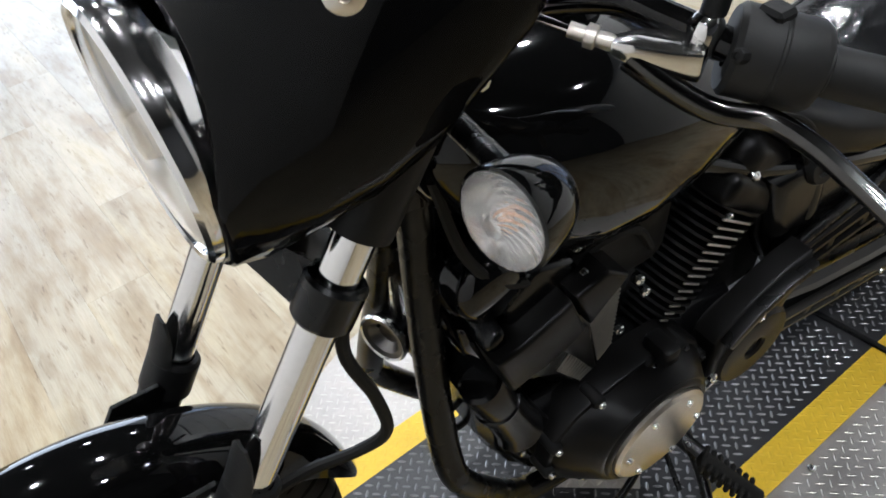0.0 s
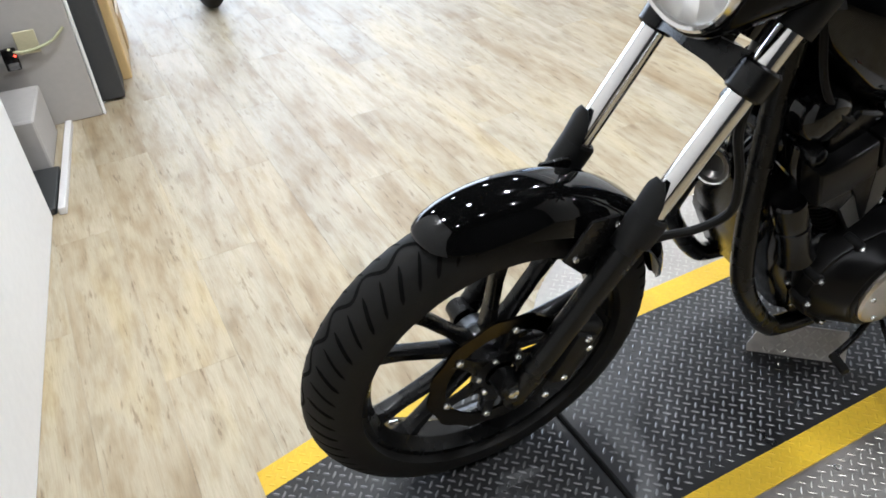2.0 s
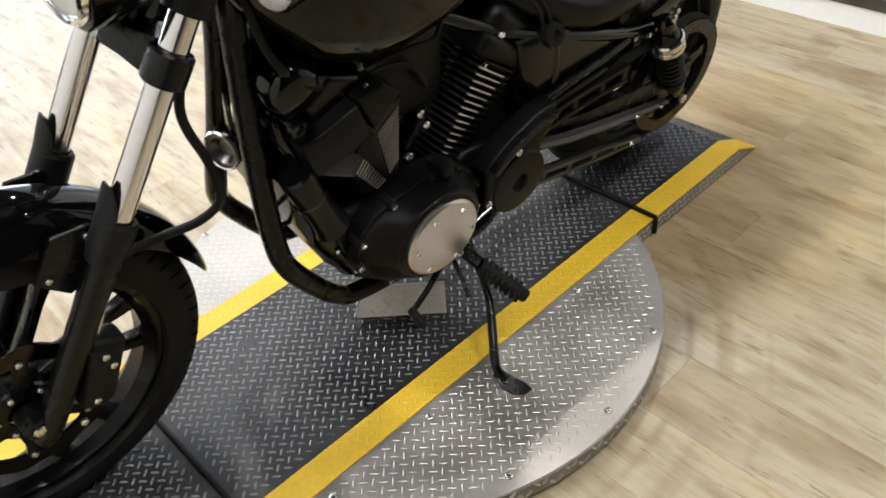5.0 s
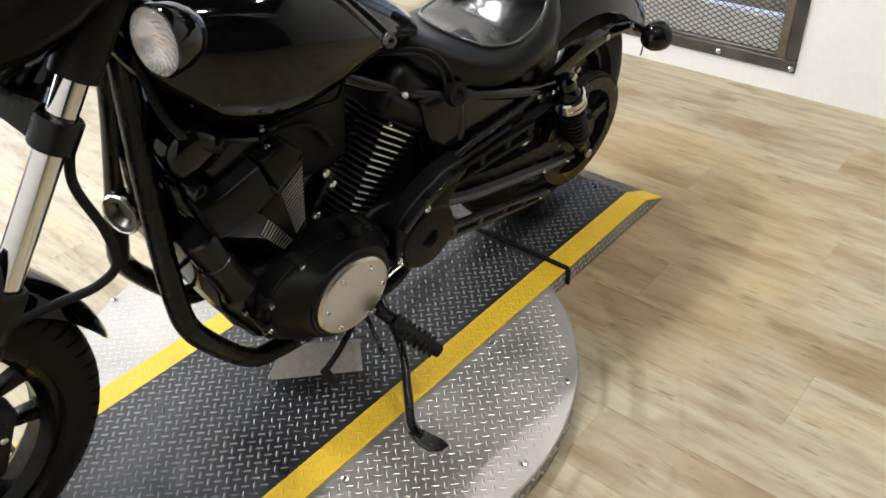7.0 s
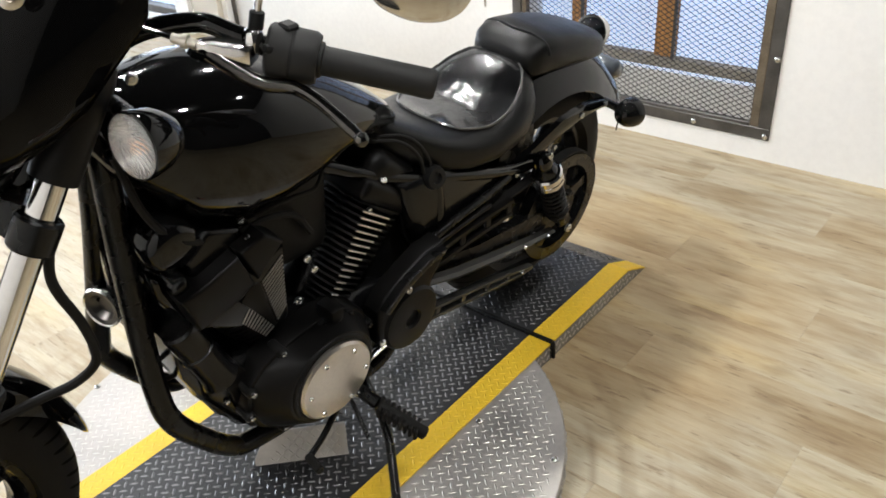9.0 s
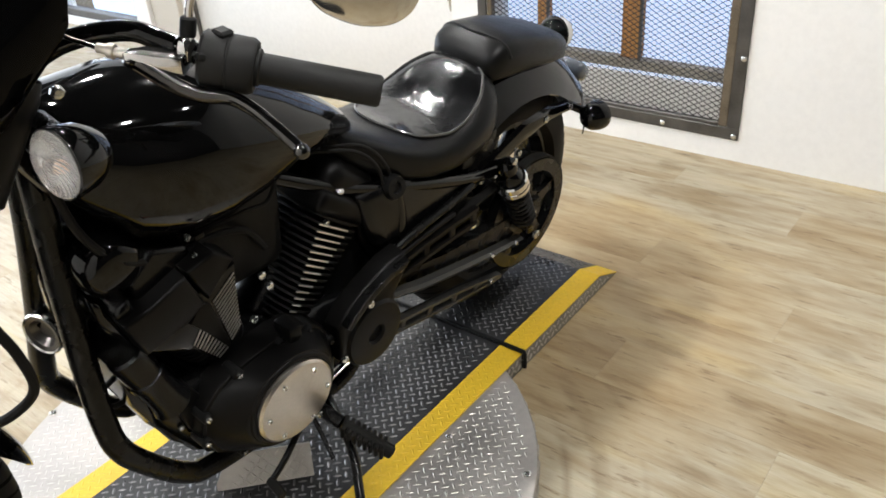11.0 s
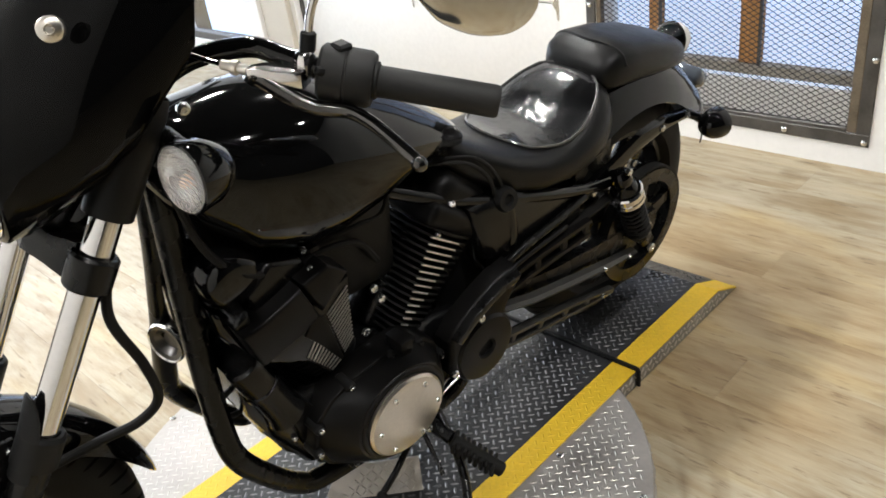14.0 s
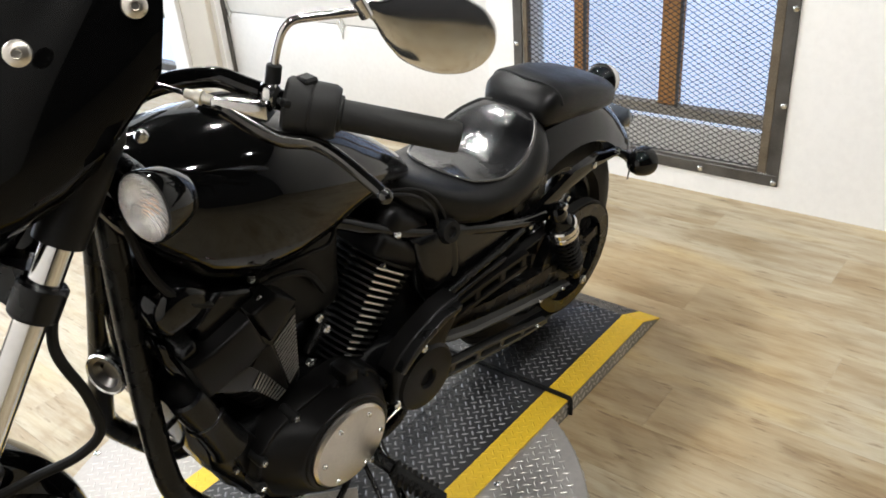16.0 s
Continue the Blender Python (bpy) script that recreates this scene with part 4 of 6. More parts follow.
for k in range(6):
    a = 2 * math.pi * k / 6 + 0.3
    d, t = Vector((math.cos(a), 0, math.sin(a))), Vector((-math.sin(a), 0, math.cos(a)))
    arm = bmesh.new()
    loft(arm, [[c + d * r + t * (q * x) + Y * (0.003 * y) for x, y in ((-1, -1), (1, -1), (1, 1), (-1, 1))] for r, q in ((0.045, 0.02), (0.08, 0.010), (0.110, 0.011))])
    bp(fw, "carrier_arm", arm, M_SATIN, "", True)
lathe(bm, [(-0.004, 0.03), (-0.004, 0.055), (0.004, 0.055), (0.004, 0.03)], c, Y, 32, closed=True)
bp(fw, "disc_carrier", bm, M_SATIN, "", True)
for k in range(6):
    a = 2 * math.pi * k / 6 + 0.3
    bolt(fw, c + Vector((math.cos(a) * 0.107, -0.004, math.sin(a) * 0.107)), r=0.007, name="disc_button", steer=True)
    bolt(fw, c + Vector((math.cos(a + 0.5) * 0.045, -0.006, math.sin(a + 0.5) * 0.045)), r=0.006, steer=True)
# valve and small flash on the rim
bm = bmesh.new()
rod(bm, AXLE_F + Vector((-0.19, -0.012, -0.10)), AXLE_F + Vector((-0.175, -0.02, -0.092)), 0.004, 8)
bp(fw, "valve_stem", bm, M_BOLT, "", True)

# ---- fork ----
for sg in (-1, 1):
    o = Y * (0.100 * sg)
    b0 = AXLE_F + o + Vector((0.026, 0, 0.0))
    at = lambda z: b0 + FORK * ((z - b0.z) / FORK.z)
    bm = bmesh.new()
    A = at(0.285)
    Lg = (at(0.64) - A).length
    lathe(bm, [(0, 0), (0, 0.012), (0.006, 0.016), (0.03, 0.022), (0.08, 0.022), (Lg * 0.6, 0.0225), (Lg - 0.03, 0.026), (Lg, 0.027), (Lg, 0.02)], A, FORK, 24)
    leg = bp(bike, "fork_slider", bm, M_SATIN, "satin black fork slider", True)
    bm = bmesh.new()
    lathe(bm, [(-0.02, 0), (-0.02, 0.018), (-0.016, 0.022), (0.02, 0.024), (0.02, 0)], AXLE_F + Y * (0.09 * sg), (0, -sg, 0), 20)
    bp(leg, "axle_boss", bm, M_SATIN, "", True)
    bolt(leg, AXLE_F + Y * (0.112 * sg), (0, sg, 0), 0.011, "axle_nut", True)
    bm = bmesh.new()
    rod(bm, at(0.62), at(0.955), 0.0208, 28)
    bp(bike, "fork_tube", bm, M_CHROME, "polished chrome fork tube", True)
    # stiff black shield with a peaked top in front of the slider seal
    bm = bmesh.new()
    g0, u = at(0.60), FORK.cross(Y).normalized()
    secs = []
    for k, (h, ra, half) in enumerate(((-0.02, 0.0285, 62), (0.02, 0.029, 62), (0.05, 0.031, 58), (0.075, 0.033, 48), (0.090, 0.034, 36), (0.104, 0.035, 16))):
        ring = []
        for q, rr in ((1, ra), (-1, ra - 0.004)):
            for i in range(9):
                a = radians(half * (i - 4) / 4) * q
                ring.append(g0 + FORK * h - u * (rr * math.cos(a)) * -1 + Y * (rr * math.sin(a)))
        secs.append(ring)
    loft(bm, secs)
    bp(leg, "fork_guard", bm, M_MATTE, "matte black fork guard with a peaked top", True)
    bm = bmesh.new()
    lathe(bm, [(0, 0.028), (0, 0.031), (0.045, 0.031), (0.05, 0.027), (0.05, 0.022)], at(0.60), FORK, 24)
    bp(leg, "seal_collar", bm, M_MATTE, "", True)
    # clamp rings of the lower yoke
    bm = bmesh.new()
    lathe(bm, [(0, 0.022), (0, 0.028), (0.004, 0.031), (0.044, 0.0315), (0.048, 0.0285), (0.048, 0.022)], at(0.818), FORK, 28)
    bp(bike, "yoke_clamp", bm, M_SATIN, "satin black lower fork clamp", True)
    bm = bmesh.new()
    lathe(bm, [(0, 0.0215), (0, 0.032), (0.14, 0.034), (0.16, 0.03)], at(0.904), FORK, 24)
    bp(bike, "fork_cover", bm, M_MATTE, "", True)
bm = bmesh.new()
u = FORK.cross(Y).normalized()
YC = AXLE_F + Vector((0.026, 0, 0)) + FORK * ((0.842 - AXLE_F.z) / FORK.z)
for s in (-1, 1):
    loft(bm, [[YC + Y * y + u * (d * q) + FORK * (h * k) for q, h in ((-1, -0.02), (1, -0.02), (1, 0.02), (-1, 0.02))] for y, d, k in ((0.0, 0.045, 1.0), (0.045 * s, 0.036, 0.95), (0.075 * s, 0.024, 1.2), (0.085 * s, 0.02, 1.3))])
bp(bike, "lower_yoke", bm, M_SATIN, "", True)
bm = bmesh.new()
rod(bm, YC + FORK * -0.012, YC + FORK * 0.2, 0.03, 20)
bp(bike, "steering_stem", bm, M_SATIN, "", True)
# brake caliper behind the near slider
bm = bmesh.new()
box(bm, (-0.672, -0.088, 0.372), (0.062, 0.05, 0.135), 0.012, ry(24), 3)
box(bm, (-0.682, -0.112, 0.372), (0.046, 0.02, 0.115), 0.008, ry(24), 2)
cal = bp(bike, "brake_caliper", bm, M_MATTE, "matte black brake caliper with zinc bolts", True)
for p in ((-0.661, -0.122, 0.418), (-0.699, -0.122, 0.335), (-0.655, -0.12, 0.39), (-0.73, -0.118, 0.30)):
    bolt(cal, Vector(p), r=0.007, steer=True)
bm = bmesh.new()
pipe(bm, [(-0.655, -0.09, 0.43), (-0.62, -0.08, 0.50), (-0.60, -0.075, 0.56)], 0.005, 8)
bp(cal, "hose_end", bm, M_BOLT, "", True)
# brake hose from the fork up behind the yoke
bm = bmesh.new()
pipe(bm, [(-0.61, -0.072, 0.555), (-0.55, -0.066, 0.545), (-0.497, -0.066, 0.541), (-0.445, -0.085, 0.555), (-0.414, -0.107, 0.60), (-0.418, -0.105, 0.67), (-0.437, -0.094, 0.76), (-0.41, -0.085, 0.84), (-0.37, -0.07, 0.92)], 0.0075, 10, 10)
bp(bike, "brake_hose", bm, M_RUBBER, "black rubber brake hose", False)

# ---- front mudguard ----
bm = bmesh.new()
secs = []
ARC = [(111, 0.012, 0.003, 0.026), (110, 0.029, 0.012, 0.020), (107, 0.046, 0.029, 0.013), (102, 0.057, 0.043, 0.0075), (95, 0.064, 0.053, 0.0035), (86, 0.068, 0.060, 0.001), (76, 0.070, 0.063, 0), (65, 0.070, 0.064, 0), (52, 0.068, 0.06, 0), (40, 0.063, 0.05, 0), (28, 0.055, 0.036, 0), (17, 0.046, 0.024, 0), (8, 0.030, 0.012, 0), (3, 0.012, 0.004, 0)]


def between(rows, n):
    """Rows with n smooth steps between each two."""
    out = []
    for k in range(len(rows) - 1):
        a, b, c, d = rows[max(k - 1, 0)], rows[k], rows[k + 1], rows[min(k + 2, len(rows) - 1)]
        for i in range(n):
            u = i / n
            out.append(tuple(0.5 * (2 * q + (r - p) * u + (2 * p - 5 * q + 4 * r - w) * u * u + (3 * q - p - 3 * r + w) * u ** 3) for p, q, r, w in zip(a, b, c, d)))
    return out + [rows[-1]]


ARC = between(ARC, 4)
for deg, hw, drop, dip in ARC:
    a = radians(deg)
    rad = Vector((math.cos(a), 0, math.sin(a)))
    ring = []
    for sgn_r, off in ((1, 0.0), (-1, -0.003)):
        for i in range(13):
            u = (i - 6) / 6 * sgn_r
            ca = 1 - abs(u) ** 2.6
            ring.append(AXLE_F + rad * (0.366 - dip + off - drop * (1 - ca)) + Y * ((hw + off * 0.8) * math.copysign(abs(u) ** 0.8, u)))
    secs.append(ring)
loft(bm, secs)
fm = bp(bike, "front_mudguard", bm, M_PAINT, "gloss black steel front mudguard", True, 50)
for sg in (-1, 1):
    bm = bmesh.new()
    slab(bm, [(-0.70, 0.575), (-0.655, 0.64), (-0.60, 0.635), (-0.585, 0.60), (-0.60, 0.545), (-0.66, 0.53)], 0.006, Matrix.Translation((0, 0.076 * sg + 0.003, 0)), 0.002)
    bp(fm, "mudguard_bracket", bm, M_SATIN, "", True)
    for p in ((-0.68, 0.575), (-0.62, 0.56), (-0.61, 0.62)):
        bolt(fm, Vector((p[0], 0.081 * sg, p[1])), (0, sg, 0), 0.006, steer=True)

# ---- frame ----
def tube_part(name, pts, r, material=M_PAINT, label="", parent=bike, seg=16, steer=False):
    bm = bmesh.new()
    pipe(bm, pts, r, seg, 8)
    return bp(parent, name, bm, material, label, steer)


for sg in (-1, 1):
    tube_part("down_tube", [(-0.298, 0.018 * sg, 0.90), (-0.308, 0.03 * sg, 0.76), (-0.322, 0.058 * sg, 0.60), (-0.333, 0.094 * sg, 0.455), (-0.325, 0.112 * sg, 0.385), (-0.275, 0.116 * sg, 0.298), (-0.227, 0.114 * sg, 0.236), (-0.185, 0.114 * sg, 0.212), (-0.06, 0.114 * sg, 0.198), (0.14, 0.115 * sg, 0.19), (0.22, 0.11 * sg, 0.24)], 0.0205, M_SATIN, label="satin black frame tube")
    tube_part("seat_rail", [(0.02, 0.05 * sg, 0.74), (0.2, 0.09 * sg, 0.645), (0.40, 0.115 * sg, 0.575), (0.56, 0.12 * sg, 0.52), (0.66, 0.12 * sg, 0.50)], 0.014)
    tube_part("rear_down_tube", [(0.22, 0.11 * sg, 0.24), (0.30, 0.115 * sg, 0.36), (0.33, 0.115 * sg, 0.50), (0.32, 0.11 * sg, 0.60)], 0.016)
tube_part("backbone", [(-0.34, 0, 0.93), (-0.1, 0, 0.80), (0.16, 0, 0.68)], 0.03)
bm = bmesh.new()
rod(bm, (-0.40, 0, 0.86), (-0.325, 0, 0.985), 0.036, 24)
bp(bike, "steering_head", bm, M_PAINT)

# ---- engine ----
M_ENG = mat("engine_black", (0.003, 0.003, 0.0032), 0.22, var=0.3, scale=18, bump=0.06, bscale=300, spec=0.3)
M_ENG2 = mat("engine_grey_black", (0.0045, 0.0043, 0.0042), 0.33, var=0.25, scale=22, bump=0.08, bscale=300, spec=0.13)


def prism(bm, outline, y0, y1, bevel=0.01, seg=2):
    """A plate with outline (x, z) from y0 to y1, its outer rim (at y0) bevelled."""
    return slab(bm, outline, y1 - y0, Matrix.Translation((0, y1, 0)), bevel, seg)


def facet(bm, outline, y0, y1, inset, bevel=0.005):
    """A raised block with sloping flanks: outline (x, z) at the depth y0, narrowed by inset at y1."""
    cx, cz = sum(p[0] for p in outline) / len(outline), sum(p[1] for p in outline) / len(outline)
    a = [Vector((x, y0, z)) for x, z in outline]
    b = [Vector((cx + (x - cx) * inset, y1, cz + (z - cz) * inset)) for x, z in outline]
    loft(bm, [a, b])
    bmesh.ops.recalc_face_normals(bm, faces=bm.faces)
    bmesh.ops.bevel(bm, geom=list(bm.edges), offset=bevel, segments=2, profile=0.5, affect="EDGES")
    return bm


bm = bmesh.new()
prism(bm, [(-0.275, 0.46), (-0.265, 0.38), (-0.20, 0.255), (-0.13, 0.205), (0.05, 0.20), (0.17, 0.215), (0.225, 0.30), (0.22, 0.39), (0.13, 0.415), (0.03, 0.42), (-0.04, 0.43), (-0.12, 0.43), (-0.20, 0.44)], -0.118, 0.118, 0.035, 4)
case = bp(bike, "crankcase", bm, M_ENG, "black painted engine crankcase")
# left crankcase cover with a polished round cap
CAP = Vector((-0.040, -0.2, 0.349))
COVER = [(-0.205, 0.34), (-0.192, 0.398), (-0.16, 0.428), (-0.12, 0.444), (-0.07, 0.452), (-0.022, 0.458), (0.02, 0.455), (0.055, 0.44), (0.085, 0.41), (0.10, 0.365), (0.096, 0.31), (0.075, 0.268), (0.03, 0.238), (-0.03, 0.225), (-0.09, 0.226), (-0.14, 0.242), (-0.18, 0.278)]
bm = bmesh.new()
prism(bm, COVER, -0.152, -0.10, 0.006, 2)
cov = bp(bike, "crankcase_cover", bm, M_ENG2, "black engine side cover with a polished round cap")
edge = []
for k in range(64):
    a = 2 * math.pi * k / 64
    d = Vector((math.cos(a), 0, math.sin(a)))
    far = 0.0
    for p, q in zip(COVER, COVER[1:] + COVER[:1]):
        p, q = Vector((p[0], 0, p[1])), Vector((q[0], 0, q[1]))
        w = q - p
        det = d.x * -w.z + w.x * d.z
        if abs(det) > 1e-9:
            rx_, rz_ = p.x - CAP.x, p.z - CAP.z
            u, v = (rx_ * -w.z + w.x * rz_) / det, (d.x * rz_ - rx_ * d.z) / det
            if 0 <= v <= 1 and u > 0:
                far = u
    edge.append((d, far))
bm = bmesh.new()
secs = []
for f, y in ((0.0, -0.148), (0.05, -0.154), (0.12, -0.160), (0.45, -0.176), (0.80, -0.192), (0.94, -0.1985), (1.0, -0.200)):
    secs.append([Vector((CAP.x, y, CAP.z)) + d * ((far - 0.006) * (1 - f) + 0.101 * f) for d, far in edge])
secs += [[Vector((CAP.x, y, CAP.z)) + d * r for d, far in edge] for r, y in ((0.098, -0.2005), (0.0965, -0.204), (0.094, -0.2055), (0.089, -0.2055), (0.088, -0.203))]
loft(bm, secs)
bmesh.ops.recalc_face_normals(bm, faces=bm.faces)
bp(cov, "cover_dome", bm, M_ENG2, "", auto=40)
bm = bmesh.new()
lathe(bm, [(0.002, 0.0865), (0.010, 0.0865), (0.0145, 0.0815), (0.0165, 0.06), (0.017, 0)], CAP, (0, -1, 0), 64)
cap = bp(cov, "round_cap", bm, M_ALU, "brushed aluminium round cap")
for k in range(6):
    a = radians(-5 + 60 * k)
    bolt(cov, CAP + Vector((0.068 * math.cos(a), -0.0165, 0.068 * math.sin(a))), r=0.0055, name="cap_bolt")
for x, z in ((-0.191, 0.386), (-0.20, 0.330), (-0.118, 0.438), (-0.023, 0.447), (0.042, 0.436), (0.093, 0.372), (0.075, 0.275), (-0.13, 0.245)):
    bm = bmesh.new()
    rod(bm, (x, -0.12, z), (x, -0.160, z), 0.0105, 14, bevel=0.003)
    bp(cov, "bolt_boss", bm, M_MATTE)
    bolt(cov, Vector((x, -0.161, z)), r=0.006, material=M_BOLT if x < -0.1 else M_SATIN)
for x, z, w in ((0.0, 0.462, 0.03),):
    bm = bmesh.new()
    box(bm, (x, -0.15, z), (w, 0.05, 0.035), 0.008)
    bp(cov, "cover_lug", bm, M_ENG2)
# chin of the crankcase with oil filter housing
bm = bmesh.new()
prism(bm, [(-0.30, 0.545), (-0.288, 0.45), (-0.235, 0.315), (-0.17, 0.235), (-0.13, 0.24), (-0.20, 0.36), (-0.24, 0.47), (-0.25, 0.55)], -0.105, 0.105, 0.012, 2)
bp(case, "front_plate", bm, M_ENG)
FA, FB = Vector((-0.279, -0.098, 0.566)), Vector((-0.226, -0.112, 0.425))
bm = bmesh.new()
fl = (FB - FA).length
lathe(bm, [(0, 0), (0, 0.024), (0.004, 0.029), (0.012, 0.031), (0.06, 0.031), (0.062, 0.0335), (0.072, 0.0335), (0.074, 0.031), (fl - 0.02, 0.031), (fl, 0.036), (fl, 0)], FA, FB - FA, 28)
bp(case, "filter_housing", bm, M_ENG, "gloss black oil filter housing")
bm = bmesh.new()
facet(bm, [(-0.238, 0.445), (-0.195, 0.452), (-0.165, 0.40), (-0.162, 0.335), (-0.21, 0.33)], -0.05, -0.125, 0.82)
bp(case, "case_facet", bm, M_ENG2)
bm = bmesh.new()
facet(bm, [(-0.215, 0.335), (-0.165, 0.345), (-0.14, 0.27), (-0.155, 0.23), (-0.185, 0.25)], -0.05, -0.122, 0.82)
bp(case, "case_facet", bm, M_ENG)
tube_part("breather_hose", [(-0.286, -0.07, 0.50), (-0.318, -0.075, 0.492), (-0.326, -0.075, 0.47), (-0.305, -0.075, 0.448), (-0.27, -0.07, 0.44)], 0.005, M_RUBBER, "thin black breather hose", parent=case, seg=8)
for p in ((-0.252, -0.122, 0.452), (-0.222, -0.12, 0.36), (-0.185, -0.12, 0.28), (-0.168, -0.126, 0.345)):
    bolt(case, Vector(p), r=0.006)


def cylinder(name, base, axis, n, w0, w1, y_half):
    """A finned cylinder barrel: n fins along the axis, with machined edges on the near side."""
    a = Vector(axis).normalized()
    u = Vector((a.z, 0, -a.x))
    cyl = bp(bike, name, bmesh.new(), M_ENG)
    bm = bmesh.new()
    rod(bm, Vector(base), Vector(base) + a * (n * 0.0135 + 0.02), 0.062, 28)
    part("barrel", bm, M_ENG, cyl)
    for k in range(n):
        p = Vector(base) + a * (0.012 + 0.0135 * k)
        w = w0 + (w1 - w0) * k / (n - 1)
        bm = bmesh.new()
        out = [p + u * (w * math.copysign(abs(math.cos(t)) ** 0.55, math.cos(t))) + Y * (y_half * math.copysign(abs(math.sin(t)) ** 0.55, math.sin(t))) for t in (2 * math.pi * i / 24 for i in range(24))]
        loft(bm, [[v - a * 0.0022 for v in out], [v + a * 0.0022 for v in out]])
        part("fin", bm, M_MATTE, cyl)
    return cyl, a, u


# rear cylinder
RB = Vector((0.046, 0, 0.402))
cr, a, u = cylinder("rear_cylinder", RB, (0.60, 0, 0.80), 17, 0.040, 0.078, 0.112)
for k in range(14):
    w = 0.040 + 0.038 * (k + 2) / 16
    p = RB + a * (0.012 + 0.0135 * (k + 2))
    q = 0.010 + 0.034 * k / 13
    bm = bmesh.new()
    box(bm, p - u * (w * 0.93 - q) + Y * -0.1135, (2 * q, 0.003, 0.0036), 0.0007, ry(math.degrees(math.atan2(a.x, a.z))), 1)
    part("fin_edge", bm, M_FINEDGE, cr, "bright machined fin edge")


def head(name, c, deg, mirror=1):
    """A rounded cylinder head with a stepped rocker cover."""
    bm = bmesh.new()
    box(bm, c, (0.158, 0.222, 0.05), 0.016, ry(deg), 3)
    h = bp(bike, name, bm, M_ENG2, "black cylinder head with rocker cover")
    up = ry(deg) @ Vector((0, 0, 1))
    bm = bmesh.new()
    box(bm, Vector(c) + up * 0.045, (0.142, 0.205, 0.075), 0.034, ry(deg), 6)
    part("rocker_cover", bm, M_ENG2, h)
    bm = bmesh.new()
    box(bm, Vector(c) + up * 0.082, (0.07, 0.13, 0.012), 0.005, ry(deg), 3)
    part("cover_plate", bm, M_SATIN, h)
    return h, up


hr, up = head("rear_head", RB + Vector((0.60, 0, 0.80)) * 0.252 - Vector((0.8, 0, -0.6)) * 0.006, 36.9)
bolt(hr, Vector((0.182, -0.102, 0.652)), (0, -0.5, 0.8), 0.0085)
bolt(hr, Vector((0.14, -0.108, 0.605)), r=0.006)
# front cylinder and its cast side cover
cf, a, u = cylinder("front_cylinder", (-0.085, -0.0, 0.425), (-0.50, 0, 0.866), 12, 0.060, 0.070, 0.1)
bm = bmesh.new()
box(bm, (-0.222, 0.01, 0.655), (0.15, 0.17, 0.12), 0.02, ry(-30), 3)
hf = bp(bike, "front_head", bm, M_ENG, "black faceted cylinder head")
bm = bmesh.new()
lathe(bm, [(0, 0), (0, 0.030), (0.006, 0.041), (0.02, 0.049), (0.06, 0.053), (0.14, 0.053), (0.19, 0.046), (0.19, 0)], (-0.254, -0.106, 0.716), (0, 1, 0), 28)
bp(hf, "head_cover", bm, M_PAINT, "gloss black rounded head cover")
for outline, y1, inset, m_, lab in (
        ([(-0.292, 0.668), (-0.256, 0.690), (-0.246, 0.646), (-0.230, 0.612), (-0.240, 0.556), (-0.276, 0.616)], -0.122, 0.78, M_ENG, ""),
        ([(-0.306, 0.694), (-0.284, 0.672), (-0.240, 0.552), (-0.256, 0.536), (-0.302, 0.636)], -0.098, 0.86, M_PAINT, ""),
        ([(-0.255, 0.690), (-0.204, 0.738), (-0.138, 0.712), (-0.118, 0.674), (-0.145, 0.640), (-0.219, 0.618), (-0.246, 0.628)], -0.108, 0.86, M_ENG, "")):
    bm = bmesh.new()
    facet(bm, outline, -0.03, y1, inset, 0.009)
    bp(hf, "head_cover", bm, m_, lab, auto=50)
bm = bmesh.new()
lathe(bm, [(-0.03, 0.028), (0.04, 0.028), (0.07, 0.024), (0.082, 0.014), (0.084, 0)], (-0.272, -0.01, 0.62), (-0.3, 0.1, -0.6), 24)
bp(hf, "exhaust_elbow", bm, M_PAINT)
bm = bmesh.new()
prism(bm, [(-0.254, 0.566), (-0.20, 0.60), (-0.13, 0.625), (-0.072, 0.640), (-0.078, 0.510), (-0.098, 0.478), (-0.107, 0.470), (-0.131, 0.458), (-0.175, 0.515)], -0.122, -0.06, 0.004, 2)
M_SLOT = mat("dull_machined_rib", (0.42, 0.41, 0.39), 0.35, 1.0, var=0.15)
sc = bp(bike, "cylinder_side_cover", bm, M_ENG, "black cast side cover with machined slots")
for outline in ([(-0.168, 0.684), (-0.119, 0.698), (-0.082, 0.666), (-0.139, 0.612)], [(-0.282, 0.648), (-0.239, 0.655), (-0.172, 0.679), (-0.145, 0.610), (-0.178, 0.589), (-0.258, 0.572)]):
    bm = bmesh.new()
    prism(bm, outline, -0.140, -0.09, 0.007, 3)
    bp(sc, "cover_rib", bm, M_ENG2, "charcoal raised rib")
bm = bmesh.new()
prism(bm, [(-0.150, 0.602), (-0.130, 0.592), (-0.104, 0.484), (-0.110, 0.478), (-0.148, 0.540), (-0.172, 0.572)], -0.128, -0.11, 0.003, 2)
bp(sc, "slot_divider", bm, M_ENG2)
def slot(p0, p1, r=0.0012):
    """A machined rib between two points (x, z) on the cover's face."""
    p0, p1 = Vector((p0[0], -0.1235, p0[1])), Vector((p1[0], -0.1235, p1[1]))
    d = p1 - p0
    bm = bmesh.new()
    box(bm, (p0 + p1) / 2, (d.length, 0.003, 2 * r), 0.0006, ry(math.degrees(math.atan2(-d.z, d.x))), 1)
    part("slot_edge", bm, M_SLOT, sc)


